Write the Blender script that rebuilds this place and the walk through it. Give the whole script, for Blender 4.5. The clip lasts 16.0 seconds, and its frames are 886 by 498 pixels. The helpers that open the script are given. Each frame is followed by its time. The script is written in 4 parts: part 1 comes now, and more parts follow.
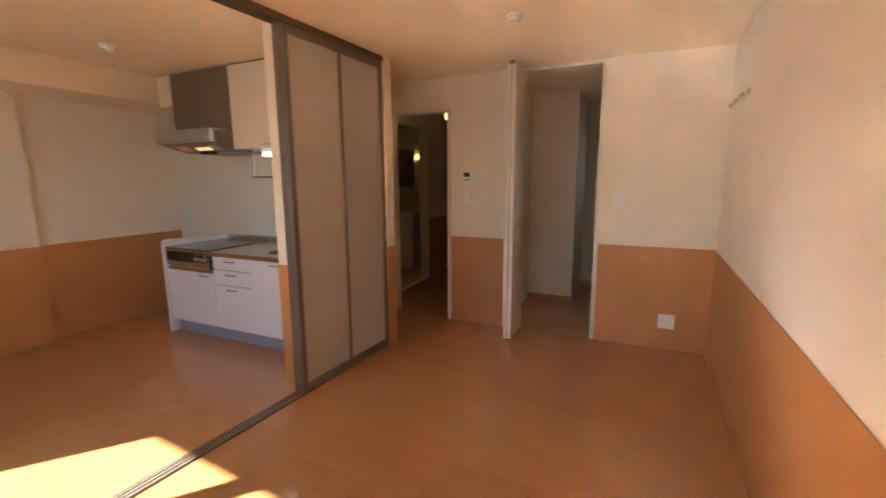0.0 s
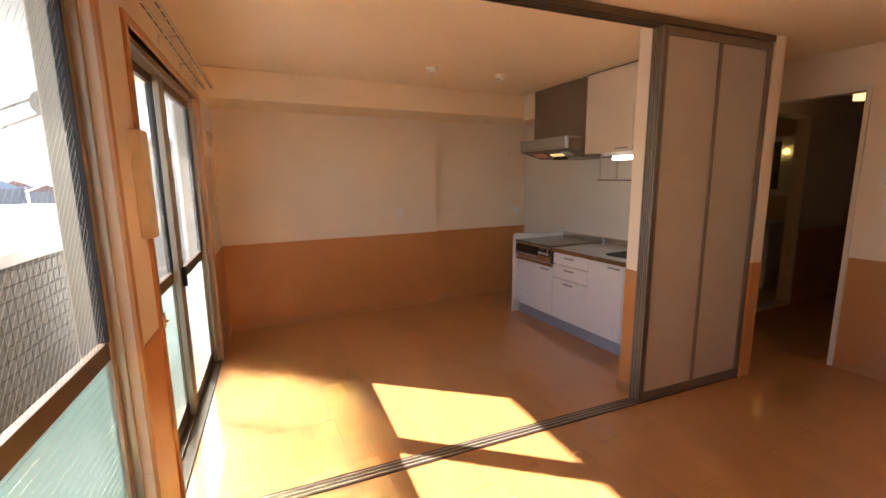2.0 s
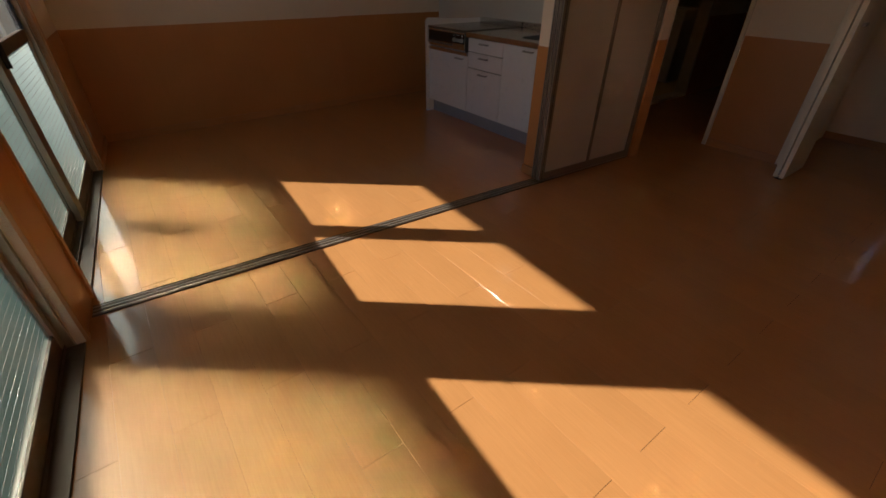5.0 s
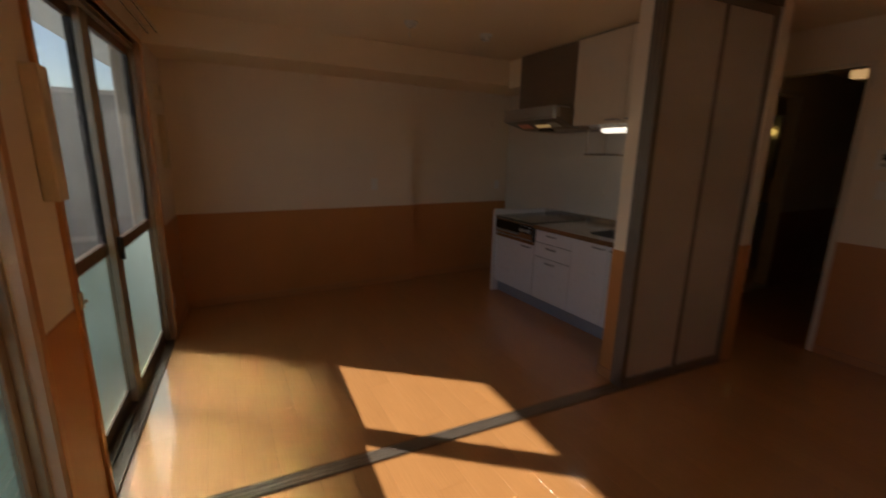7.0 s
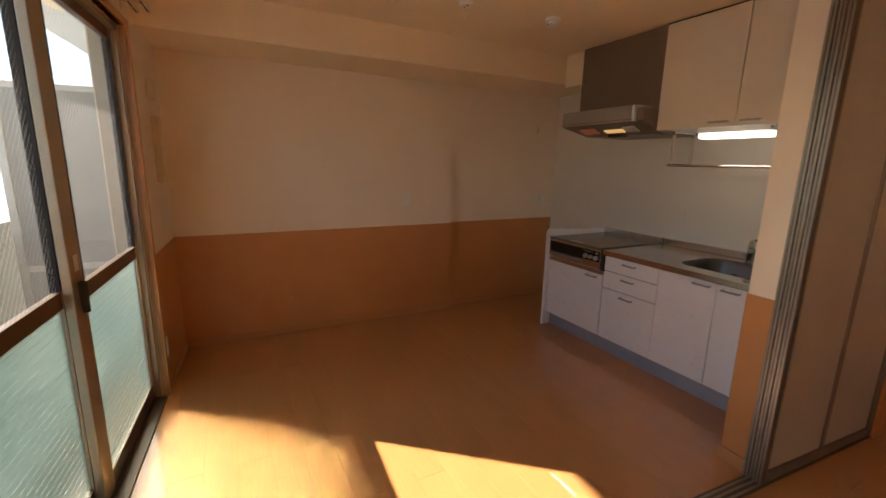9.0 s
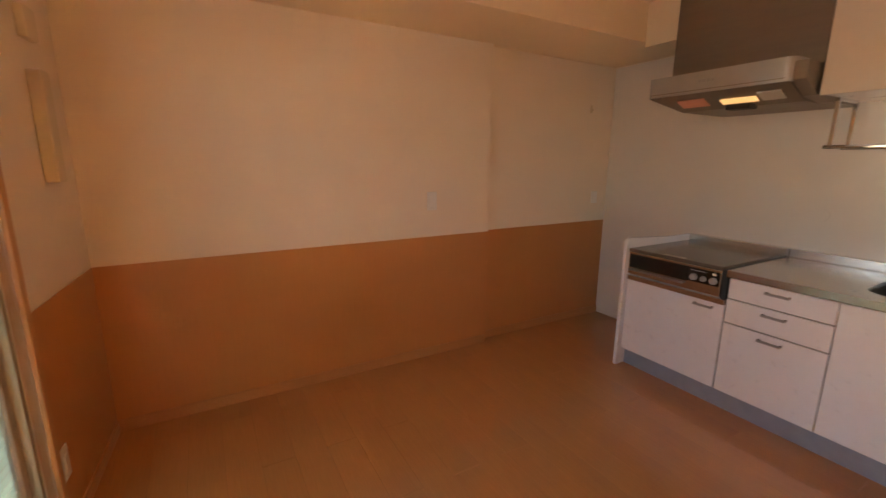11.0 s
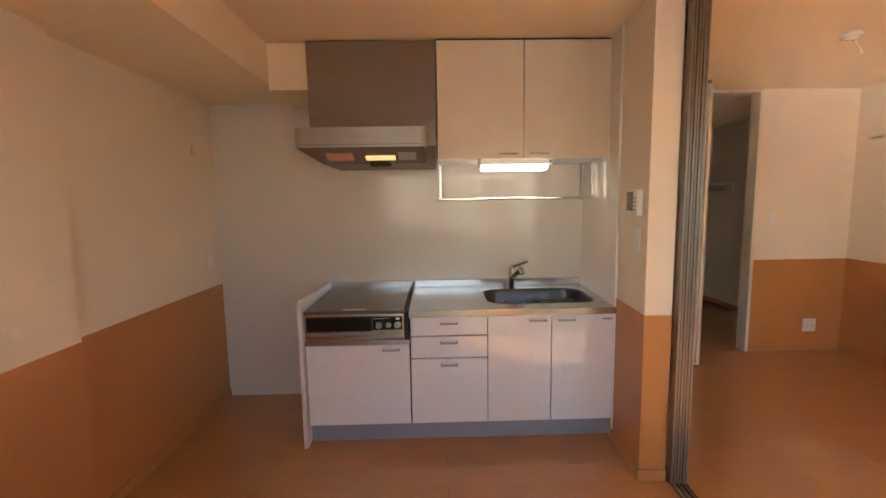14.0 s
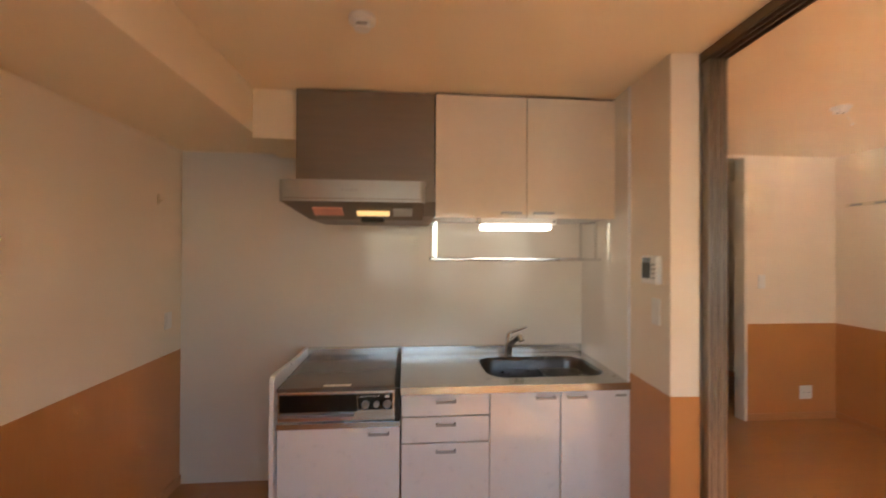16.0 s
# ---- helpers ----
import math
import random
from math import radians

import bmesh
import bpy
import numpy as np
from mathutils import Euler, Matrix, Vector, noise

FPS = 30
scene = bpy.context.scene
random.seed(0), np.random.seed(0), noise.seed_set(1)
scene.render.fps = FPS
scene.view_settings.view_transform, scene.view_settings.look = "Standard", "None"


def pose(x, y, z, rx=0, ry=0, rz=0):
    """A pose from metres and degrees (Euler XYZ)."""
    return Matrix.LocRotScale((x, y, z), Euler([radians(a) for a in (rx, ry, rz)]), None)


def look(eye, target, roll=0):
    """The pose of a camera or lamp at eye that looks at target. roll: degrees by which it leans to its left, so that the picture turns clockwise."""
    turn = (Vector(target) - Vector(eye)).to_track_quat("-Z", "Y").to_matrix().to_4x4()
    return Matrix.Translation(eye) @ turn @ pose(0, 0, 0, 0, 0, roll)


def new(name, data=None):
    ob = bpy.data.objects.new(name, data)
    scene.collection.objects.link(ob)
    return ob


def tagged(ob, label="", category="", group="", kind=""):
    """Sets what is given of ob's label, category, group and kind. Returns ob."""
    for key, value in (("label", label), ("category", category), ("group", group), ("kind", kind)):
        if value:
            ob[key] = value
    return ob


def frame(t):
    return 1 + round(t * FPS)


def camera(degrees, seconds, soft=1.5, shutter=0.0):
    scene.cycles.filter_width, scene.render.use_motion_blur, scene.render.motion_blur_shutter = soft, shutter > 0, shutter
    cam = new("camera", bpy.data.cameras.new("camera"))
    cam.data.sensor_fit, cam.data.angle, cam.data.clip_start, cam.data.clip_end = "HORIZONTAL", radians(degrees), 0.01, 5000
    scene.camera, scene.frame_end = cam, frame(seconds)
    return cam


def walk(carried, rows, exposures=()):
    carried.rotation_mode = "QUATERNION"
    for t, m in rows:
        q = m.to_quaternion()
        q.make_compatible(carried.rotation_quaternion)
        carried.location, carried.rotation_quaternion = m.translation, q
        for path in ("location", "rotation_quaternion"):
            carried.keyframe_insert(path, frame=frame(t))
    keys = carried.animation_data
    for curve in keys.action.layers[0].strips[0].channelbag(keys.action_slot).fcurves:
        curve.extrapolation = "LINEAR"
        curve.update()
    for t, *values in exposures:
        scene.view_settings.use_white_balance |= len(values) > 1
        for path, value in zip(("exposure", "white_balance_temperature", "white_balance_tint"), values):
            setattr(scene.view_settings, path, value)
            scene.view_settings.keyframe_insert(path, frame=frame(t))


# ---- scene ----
cam = camera(93.2, 16.0, shutter=0.5)
PATH = [
    (0, (2.642, 1.749, 1.393), (1.829, 3.548, 1.067), -0.3),
    (0.5, (2.586, 1.709, 1.385), (1.545, 3.388, 1.077), -0.2),
    (1, (2.525, 1.631, 1.418), (1.158, 3.054, 1.097), -0.4),
    (1.5, (2.478, 1.543, 1.423), (0.818, 2.613, 1.108), -0.9),
    (2, (2.461, 1.493, 1.442), (0.685, 2.352, 1.117), -0.6),
    (2.5, (2.456, 1.494, 1.44), (0.68, 2.35, 1.101), -0.6),
    (3, (2.471, 1.521, 1.354), (0.779, 2.434, 0.805), 0.2),
    (3.5, (2.479, 1.518, 1.257), (0.973, 2.393, 0.275), 0.4),
    (4, (2.529, 1.555, 1.22), (1.191, 2.486, 0.06), 1.6),
    (6.5, (2.426, 1.554, 1.335), (0.952, 2.685, 0.595), 1.9),
    (7, (2.262, 1.614, 1.401), (0.552, 2.554, 0.96), 1.2),
    (7.5, (2.101, 1.699, 1.41), (0.299, 2.483, 1.037), 0.6),
    (8, (1.906, 1.706, 1.395), (0.133, 2.535, 0.984), 2.0),
    (8.5, (1.718, 1.645, 1.413), (-0.03, 2.526, 1.002), 1.8),
    (11, (0.466, 1.795, 1.344), (-1.231, 2.77, 0.931), 0.5),
    (11.5, (0.098, 1.769, 1.334), (-1.341, 3.095, 0.922), 0.2),
    (12, (-0.14, 1.837, 1.36), (-1.052, 3.593, 1.07), -0.5),
    (12.5, (-0.25, 1.943, 1.357), (-0.445, 3.926, 1.187), 0.1),
    (13, (-0.423, 1.892, 1.404), (-0.288, 3.875, 1.181), -0.7),
    (13.5, (-0.471, 1.858, 1.399), (-0.395, 3.843, 1.164), -0.5),
    (14, (-0.473, 1.823, 1.405), (-0.433, 3.81, 1.185), -0.9),
    (14.5, (-0.49, 1.833, 1.451), (-0.445, 3.832, 1.397), -0.9),
    (15, (-0.505, 1.794, 1.555), (-0.421, 3.771, 1.847), -0.8),
    (15.5, (-0.51, 1.849, 1.52), (-0.266, 3.824, 1.722), 0.1),
    (16, (-0.606, 2.063, 1.466), (-0.427, 4.055, 1.481), 0.3),
]
EXPOSURES = [
    (0.0, 3.05, 5950, 10),
    (1.0, 3.1, 6250, 13),
    (2.0, 2.82, 6450, 15),
    (2.5, 2.65, 6500, 16),
    (3.0, 2.35, 6500, 16),
    (3.5, 1.88, 6450, 14),
    (4.2, 1.35, 6450, 13),
    (6.3, 0.25, 6500, 11),
    (7.0, 0.65, 6600, 12),
    (7.5, 1.22, 6700, 13),
    (8.0, 1.5, 6750, 14),
    (8.5, 1.82, 6800, 15),
    (10.8, 2.65, 7550, 21),
    (11.0, 2.75, 7550, 22),
    (11.5, 3.1, 7150, 17),
    (12.5, 3.22, 6850, 14),
    (13.5, 2.98, 6780, 14),
    (16.0, 3.0, 6720, 13),
]
walk(cam, [(t, look(eye, target, roll)) for t, eye, target, roll in PATH], EXPOSURES)

# ---- world, sun, lamps ----
scene.cycles.blur_glossy = 0.0
scene.cycles.sample_clamp_indirect = 0.0
SUN_AZ = math.atan2(-0.628, -0.765)  # towards the sun, from +y clockwise
SUN_EL = radians(34.4)
world = bpy.data.worlds.new("sky")
scene.world = world
world.use_nodes = True
wn = world.node_tree.nodes
sky = wn.new("ShaderNodeTexSky")
sky.sky_type = "NISHITA"
sky.sun_disc = False
sky.sun_elevation = SUN_EL
sky.sun_rotation = SUN_AZ
sky.air_density = 1.0
sky.dust_density = 0.7
world.node_tree.links.new(sky.outputs[0], wn["Background"].inputs[0])
wn["Background"].inputs[1].default_value = 0.062
sun = new("sun", bpy.data.lights.new("sun", "SUN"))
sun.data.energy = 5.0
sun.data.angle = radians(0.53)
sun.data.color = (1.0, 0.94, 0.86)
to_sun = Vector((math.sin(SUN_AZ) * math.cos(SUN_EL), math.cos(SUN_AZ) * math.cos(SUN_EL), math.sin(SUN_EL)))
sun.matrix_world = look((0, 0, 8), Vector((0, 0, 8)) - to_sun)


# ---- materials ----
def material(name, colour, rough=0.6, metal=0.0, spec=0.5):
    m = bpy.data.materials.new(name)
    m.use_nodes = True
    b = m.node_tree.nodes["Principled BSDF"]
    b.inputs["Base Color"].default_value = (*colour, 1)
    b.inputs["Roughness"].default_value = rough
    b.inputs["Metallic"].default_value = metal
    b.inputs["Specular IOR Level"].default_value = spec
    return m, m.node_tree.nodes, m.node_tree.links, b


def coords(n, l, scale=(1, 1, 1), turn=0.0):
    """Object coordinates, turned about z and scaled."""
    c = n.new("ShaderNodeTexCoord")
    mp = n.new("ShaderNodeMapping")
    mp.inputs["Scale"].default_value = scale
    mp.inputs["Rotation"].default_value = (0, 0, turn)
    l.new(c.outputs["Object"], mp.inputs[0])
    return mp


def noise_tex(n, l, vec, scale, detail=4.0, rough=0.55):
    t = n.new("ShaderNodeTexNoise")
    t.inputs["Scale"].default_value = scale
    t.inputs["Detail"].default_value = detail
    t.inputs["Roughness"].default_value = rough
    l.new(vec.outputs[0], t.inputs["Vector"])
    return t


def ramp(n, l, src, a, b, lo=0.3, hi=0.7):
    r = n.new("ShaderNodeValToRGB")
    r.color_ramp.elements[0].position, r.color_ramp.elements[1].position = lo, hi
    r.color_ramp.elements[0].color, r.color_ramp.elements[1].color = (*a, 1), (*b, 1)
    l.new(src, r.inputs[0])
    return r


def relief(n, l, b, src, strength, distance=0.002):
    k = n.new("ShaderNodeBump")
    k.inputs["Strength"].default_value = strength
    k.inputs["Distance"].default_value = distance
    l.new(src, k.inputs["Height"])
    l.new(k.outputs[0], b.inputs["Normal"])
    return k


def mixed(n, l, kind, fac, a, b):
    x = n.new("ShaderNodeMix")
    x.data_type, x.blend_type = "RGBA", kind
    x.inputs["Factor"].default_value = fac
    l.new(a, x.inputs[6])
    l.new(b, x.inputs[7])
    return x


def wallpaper(name, a, b, rough=0.75, grain=420):
    m, n, l, s = material(name, a, rough, spec=0.3)
    v = coords(n, l)
    big = noise_tex(n, l, v, 1.3, 3)
    r = ramp(n, l, big.outputs[0], a, b)
    l.new(r.outputs[0], s.inputs["Base Color"])
    fine = noise_tex(n, l, v, grain, 2)
    relief(n, l, s, fine.outputs[0], 0.25, 0.001)
    return m


def wood(name, a, b, rough, stretch, spec=0.5, coat=0.0, bump=0.06, random_shift=0.0, turn=0.0, coat_rough=0.1):
    """Printed wood grain, long along the axis whose stretch is smallest."""
    m, n, l, s = material(name, a, rough, spec=spec)
    v = coords(n, l, stretch, turn)
    if random_shift:
        info = n.new("ShaderNodeObjectInfo")
        mul = n.new("ShaderNodeMath")
        mul.operation = "MULTIPLY"
        mul.inputs[1].default_value = 37.0
        l.new(info.outputs["Random"], mul.inputs[0])
        l.new(mul.outputs[0], v.inputs["Location"])
    g = noise_tex(n, l, v, 9.0, 6, 0.6)
    r = ramp(n, l, g.outputs[0], a, b, 0.32, 0.68)
    big = noise_tex(n, l, coords(n, l), 0.9, 3)
    stain = ramp(n, l, big.outputs[0], (0.9, 0.88, 0.86), (1.06, 1.05, 1.03), 0.35, 0.65)
    col = mixed(n, l, "MULTIPLY", 1.0, r.outputs[0], stain.outputs[0])
    out = col.outputs[2]
    if random_shift:
        tone = ramp(n, l, info.outputs["Random"], (1 - random_shift,) * 3, (1 + random_shift,) * 3, 0.0, 1.0)
        out = mixed(n, l, "MULTIPLY", 1.0, out, tone.outputs[0]).outputs[2]
    l.new(out, s.inputs["Base Color"])
    rr = ramp(n, l, big.outputs[0], (rough * 0.85,) * 3, (min(1, rough * 1.2),) * 3)
    l.new(rr.outputs[0], s.inputs["Roughness"])
    s.inputs["Coat Weight"].default_value = coat
    s.inputs["Coat Roughness"].default_value = coat_rough
    relief(n, l, s, g.outputs[0], bump, 0.0006)
    return m


def plain(name, colour, rough=0.5, metal=0.0, spec=0.5, vary=0.06, scale=14.0, bump=0.03, stretch=(1, 1, 1), coat=0.0):
    m, n, l, s = material(name, colour, rough, metal, spec)
    v = coords(n, l, stretch)
    t = noise_tex(n, l, v, scale, 4)
    a = tuple(c * (1 - vary) for c in colour)
    b = tuple(min(1, c * (1 + vary)) for c in colour)
    l.new(ramp(n, l, t.outputs[0], a, b).outputs[0], s.inputs["Base Color"])
    l.new(ramp(n, l, t.outputs[0], (rough * 0.88,) * 3, (min(1, rough * 1.12),) * 3).outputs[0], s.inputs["Roughness"])
    s.inputs["Coat Weight"].default_value = coat
    s.inputs["Coat IOR"].default_value = 1.65
    if bump:
        relief(n, l, s, noise_tex(n, l, v, scale * 12, 2).outputs[0], bump, 0.0005)
    return m


def lamp_material(name, colour, strength):
    m, n, l, s = material(name, (0.9, 0.9, 0.88), 0.4)
    s.inputs["Emission Color"].default_value = (*colour, 1)
    s.inputs["Emission Strength"].default_value = strength
    return m


def clear_glass(name, tint=(0.93, 0.97, 0.96)):
    m, n, l, s = material(name, tint, 0.02)
    s.inputs["Transmission Weight"].default_value = 1.0
    s.inputs["IOR"].default_value = 1.02
    s.inputs["Coat Weight"].default_value = 0.35
    s.inputs["Coat Roughness"].default_value = 0.02
    return m


def frosted(name, tint, through_amount, scale=260, bump=0.5, clear=0.0):
    """Frosted pane that scatters part of the light and lets part of it straight through."""
    m, n, l, s = material(name, tint, 0.35)
    v = coords(n, l)
    t = noise_tex(n, l, v, scale, 2)
    k = relief(n, l, s, t.outputs[0], bump, 0.002)
    tr = n.new("ShaderNodeBsdfTranslucent")
    big = noise_tex(n, l, v, 3.0, 3)
    c = ramp(n, l, big.outputs[0], tuple(x * 0.94 for x in tint), tint)
    l.new(c.outputs[0], tr.inputs[0])
    l.new(c.outputs[0], s.inputs["Base Color"])
    mx = n.new("ShaderNodeMixShader")
    mx.inputs[0].default_value = through_amount
    l.new(s.outputs[0], mx.inputs[1])
    l.new(tr.outputs[0], mx.inputs[2])
    see = n.new("ShaderNodeMixShader")
    see.inputs[0].default_value = clear
    tp = n.new("ShaderNodeBsdfTransparent")
    tp.inputs[0].default_value = (0.97, 0.95, 0.92, 1)
    l.new(mx.outputs[0], see.inputs[1])
    l.new(tp.outputs[0], see.inputs[2])
    l.new(see.outputs[0], n["Material Output"].inputs[0])
    return m


def figured(name, tint):
    """Figured glass: passes the light on, spread by a few degrees, and scatters a little of it all round."""
    m, n, l, s = material(name, tint, 0.3)
    v = coords(n, l)
    t = noise_tex(n, l, v, 160, 2)
    k = n.new("ShaderNodeBump")
    k.inputs["Strength"].default_value, k.inputs["Distance"].default_value = 0.5, 0.002
    l.new(t.outputs[0], k.inputs["Height"])
    rf = n.new("ShaderNodeBsdfRefraction")
    rf.inputs["Color"].default_value = (0.86, 1.0, 0.96, 1)
    rf.inputs["Roughness"].default_value, rf.inputs["IOR"].default_value = 0.85, 1.10
    tr = n.new("ShaderNodeBsdfTranslucent")
    big = noise_tex(n, l, v, 3.0, 3)
    c = ramp(n, l, big.outputs[0], tuple(x * 0.9 for x in tint), tint)
    l.new(c.outputs[0], tr.inputs[0])
    gl = n.new("ShaderNodeBsdfGlossy")
    gl.inputs["Roughness"].default_value = 0.35
    l.new(k.outputs[0], gl.inputs["Normal"])
    tp = n.new("ShaderNodeBsdfTransparent")
    tp.inputs[0].default_value = (0.86, 1.0, 0.96, 1)
    a, b, d = (n.new("ShaderNodeMixShader") for _ in range(3))
    a.inputs[0].default_value, b.inputs[0].default_value, d.inputs[0].default_value = 0.055, 0.05, 0.05
    l.new(rf.outputs[0], d.inputs[1])
    l.new(tp.outputs[0], d.inputs[2])
    l.new(d.outputs[0], a.inputs[1])
    l.new(tr.outputs[0], a.inputs[2])
    l.new(a.outputs[0], b.inputs[1])
    l.new(gl.outputs[0], b.inputs[2])
    l.new(b.outputs[0], n["Material Output"].inputs[0])
    return m


WALL = wallpaper("cream wallpaper", (0.81, 0.70, 0.565), (0.84, 0.73, 0.60))
CEIL = wallpaper("cream ceiling paper", (0.83, 0.69, 0.50), (0.86, 0.72, 0.53), 0.8)
WAINS = wood("orange wood-print wall sheet", (0.53, 0.228, 0.07), (0.55, 0.242, 0.076), 0.36, (14, 14, 0.7), bump=0.02)
TRIM = wood("orange wood window trim", (0.52, 0.25, 0.09), (0.60, 0.31, 0.12), 0.4, (12, 12, 0.8))
BASE = wood("orange wood baseboard", (0.46, 0.21, 0.075), (0.54, 0.26, 0.10), 0.4, (0.8, 12, 12))
FLOOR = wood("glossy orange floorboard", (0.515, 0.242, 0.08), (0.56, 0.27, 0.093), 0.42, (0.9, 16, 16), coat=1.0, bump=0.004, random_shift=0.025, coat_rough=0.105)
SEAM = plain("dark floor joint", (0.16, 0.07, 0.025), 0.7)
PANELW = plain("glossy white kitchen panel", (0.77, 0.71, 0.64), 0.12, vary=0.02, scale=2.0, bump=0.01)
WHITE = plain("white laminate", (0.85, 0.83, 0.84), 0.3, vary=0.012, scale=20, bump=0.006, coat=0.8)
FRAMEW = plain("cream painted frame", (0.74, 0.67, 0.56), 0.45, vary=0.03)
KICK = plain("grey kickboard", (0.30, 0.31, 0.36), 0.5)
STEEL = plain("brushed stainless steel", (0.62, 0.61, 0.59), 0.24, 1.0, vary=0.08, scale=30, stretch=(0.05, 1, 1), bump=0.02)
# steel coloured darker, painting in the dark ceiling that the bowl reflects
SINKM = plain("sink steel with dark reflection", (0.12, 0.117, 0.115), 0.3, 1.0, vary=0.08, scale=30, bump=0.02)
CHROME = plain("chrome", (0.75, 0.75, 0.75), 0.08, 1.0, vary=0.02, bump=0.0)
HANDLE = plain("satin metal handle", (0.36, 0.35, 0.345), 0.34, 1.0)
HOODM = plain("grey-brown hood sheet metal", (0.24, 0.195, 0.155), 0.42, 0.55, vary=0.05, scale=40, stretch=(0.1, 1, 1))
HOODS = plain("silver-grey hood paint", (0.42, 0.41, 0.40), 0.35, 0.6, vary=0.04)
BLACK = plain("black glass front", (0.012, 0.012, 0.013), 0.12)
# also the colour of the painted shade in two kitchen gaps
DARK = plain("dark rubber and gap shade", (0.02, 0.02, 0.02), 0.6)
ALU = plain("champagne aluminium", (0.42, 0.37, 0.30), 0.38, 0.6, vary=0.05)
ALUD = plain("bronze aluminium", (0.16, 0.115, 0.08), 0.4, 0.5, vary=0.06)
RAIL = plain("grey-brown aluminium profile", (0.24, 0.205, 0.175), 0.36, 0.7, vary=0.05)
ACRYL = frosted("smoked frosted acrylic", (0.80, 0.74, 0.66), 0.42, 500, 0.1, 0.22)
GLASS = clear_glass("clear wired glass")
FIGURED = figured("teal figured wired glass", (0.38, 0.80, 0.74))
WIRE = plain("glass wire", (0.75, 0.75, 0.73), 0.35, 0.3, bump=0.0)
PLASTIC = plain("white plastic", (0.80, 0.78, 0.74), 0.35, vary=0.02)
CREAMP = plain("cream plastic", (0.70, 0.60, 0.44), 0.45, vary=0.03)
RED = plain("orange-red sticker", (0.78, 0.34, 0.24), 0.5)
# near-black colour that paints the shade in the gaps between cabinet fronts
GAPSHADE = plain("dark gap shade", (0.09, 0.085, 0.08), 0.6)
GREYP = plain("grey plastic", (0.35, 0.34, 0.33), 0.5)
MIRROR = plain("mirror", (0.85, 0.85, 0.85), 0.02, 1.0, vary=0.0, bump=0.0)
CONC = plain("balcony concrete", (0.42, 0.42, 0.40), 0.85, vary=0.12, scale=3, bump=0.3)
TILE = plain("grey-brown parapet tile", (0.16, 0.145, 0.12), 0.6, vary=0.12, scale=9)
GROUT = plain("tile grout", (0.12, 0.115, 0.10), 0.9)
COPING = plain("white coping metal", (0.78, 0.79, 0.80), 0.4)
SCREEN = plain("grey-white board", (0.36, 0.38, 0.38), 0.6, vary=0.05, scale=4)
SOFFIT = plain("white painted soffit", (0.58, 0.58, 0.56), 0.8, vary=0.05, scale=3)
TOWNW = plain("pale blue-white roof sheet", (0.40, 0.48, 0.58), 0.6, vary=0.08, scale=0.3)
TOWNG = plain("grey town wall", (0.34, 0.34, 0.35), 0.8, vary=0.2, scale=0.1)
TOWNR = plain("reddish roof", (0.38, 0.22, 0.18), 0.8, vary=0.2, scale=0.2)
GROUND = plain("town ground", (0.22, 0.23, 0.22), 0.9, vary=0.3, scale=0.02)
YELLOW = wallpaper("washroom wallpaper", (0.74, 0.62, 0.38), (0.78, 0.66, 0.42))


# ---- mesh helpers ----
def box(bm, x0, x1, y0, y1, z0, z1, bevel=0.0):
    r = bmesh.ops.create_cube(bm, size=1.0)
    vs = r["verts"]
    for v in vs:
        v.co = ((x0 + x1) / 2 + v.co.x * (x1 - x0), (y0 + y1) / 2 + v.co.y * (y1 - y0), (z0 + z1) / 2 + v.co.z * (z1 - z0))
    if bevel:
        es = list({e for v in vs for e in v.link_edges})
        bmesh.ops.bevel(bm, geom=es, offset=bevel, segments=2, affect="EDGES", profile=0.5)
    return bm


def boxes(*rows, bevel=0.0):
    bm = bmesh.new()
    for r in rows:
        box(bm, *r, bevel=bevel)
    return bm


def rod(bm, a, b, radius, sides=12, taper=1.0):
    a, b = Vector(a), Vector(b)
    d = b - a
    m = Matrix.Translation((a + b) / 2) @ d.to_track_quat("Z", "Y").to_matrix().to_4x4()
    bmesh.ops.create_cone(bm, cap_ends=True, segments=sides, radius1=radius, radius2=radius * taper, depth=d.length, matrix=m)
    return bm


def profile(bm, points, axis, a, b):
    """Extrude a polygon. axis x: points are (y, z); axis y: (x, z); axis z: (x, y)."""
    def at(p, t):
        return {"x": (t, p[0], p[1]), "y": (p[0], t, p[1]), "z": (p[0], p[1], t)}[axis]
    lo = [bm.verts.new(at(p, a)) for p in points]
    hi = [bm.verts.new(at(p, b)) for p in points]
    bm.faces.new(lo)
    bm.faces.new(hi[::-1])
    for i in range(len(points)):
        j = (i + 1) % len(points)
        bm.faces.new((lo[j], lo[i], hi[i], hi[j]))
    bmesh.ops.recalc_face_normals(bm, faces=bm.faces)
    return bm


def rounded(x0, x1, y0, y1, r, k=5):
    pts = []
    for cx, cy, a0 in ((x1 - r, y1 - r, 0), (x0 + r, y1 - r, 90), (x0 + r, y0 + r, 180), (x1 - r, y0 + r, 270)):
        for i in range(k + 1):
            a = radians(a0 + 90 * i / k)
            pts.append((cx + r * math.cos(a), cy + r * math.sin(a)))
    return pts


def obj(name, bm, mat, smooth=False):
    me = bpy.data.meshes.new(name)
    bm.to_mesh(me)
    bm.free()
    me.materials.append(mat)
    if smooth:
        for p in me.polygons:
            p.use_smooth = True
        me.set_sharp_from_angle(angle=radians(35))
    return new(name, me)


def part(name, bm, mat, parent, label="", smooth=False):
    ob = obj(name, bm, mat, smooth)
    ob.parent = parent
    if label:
        ob["label"] = label
    return ob


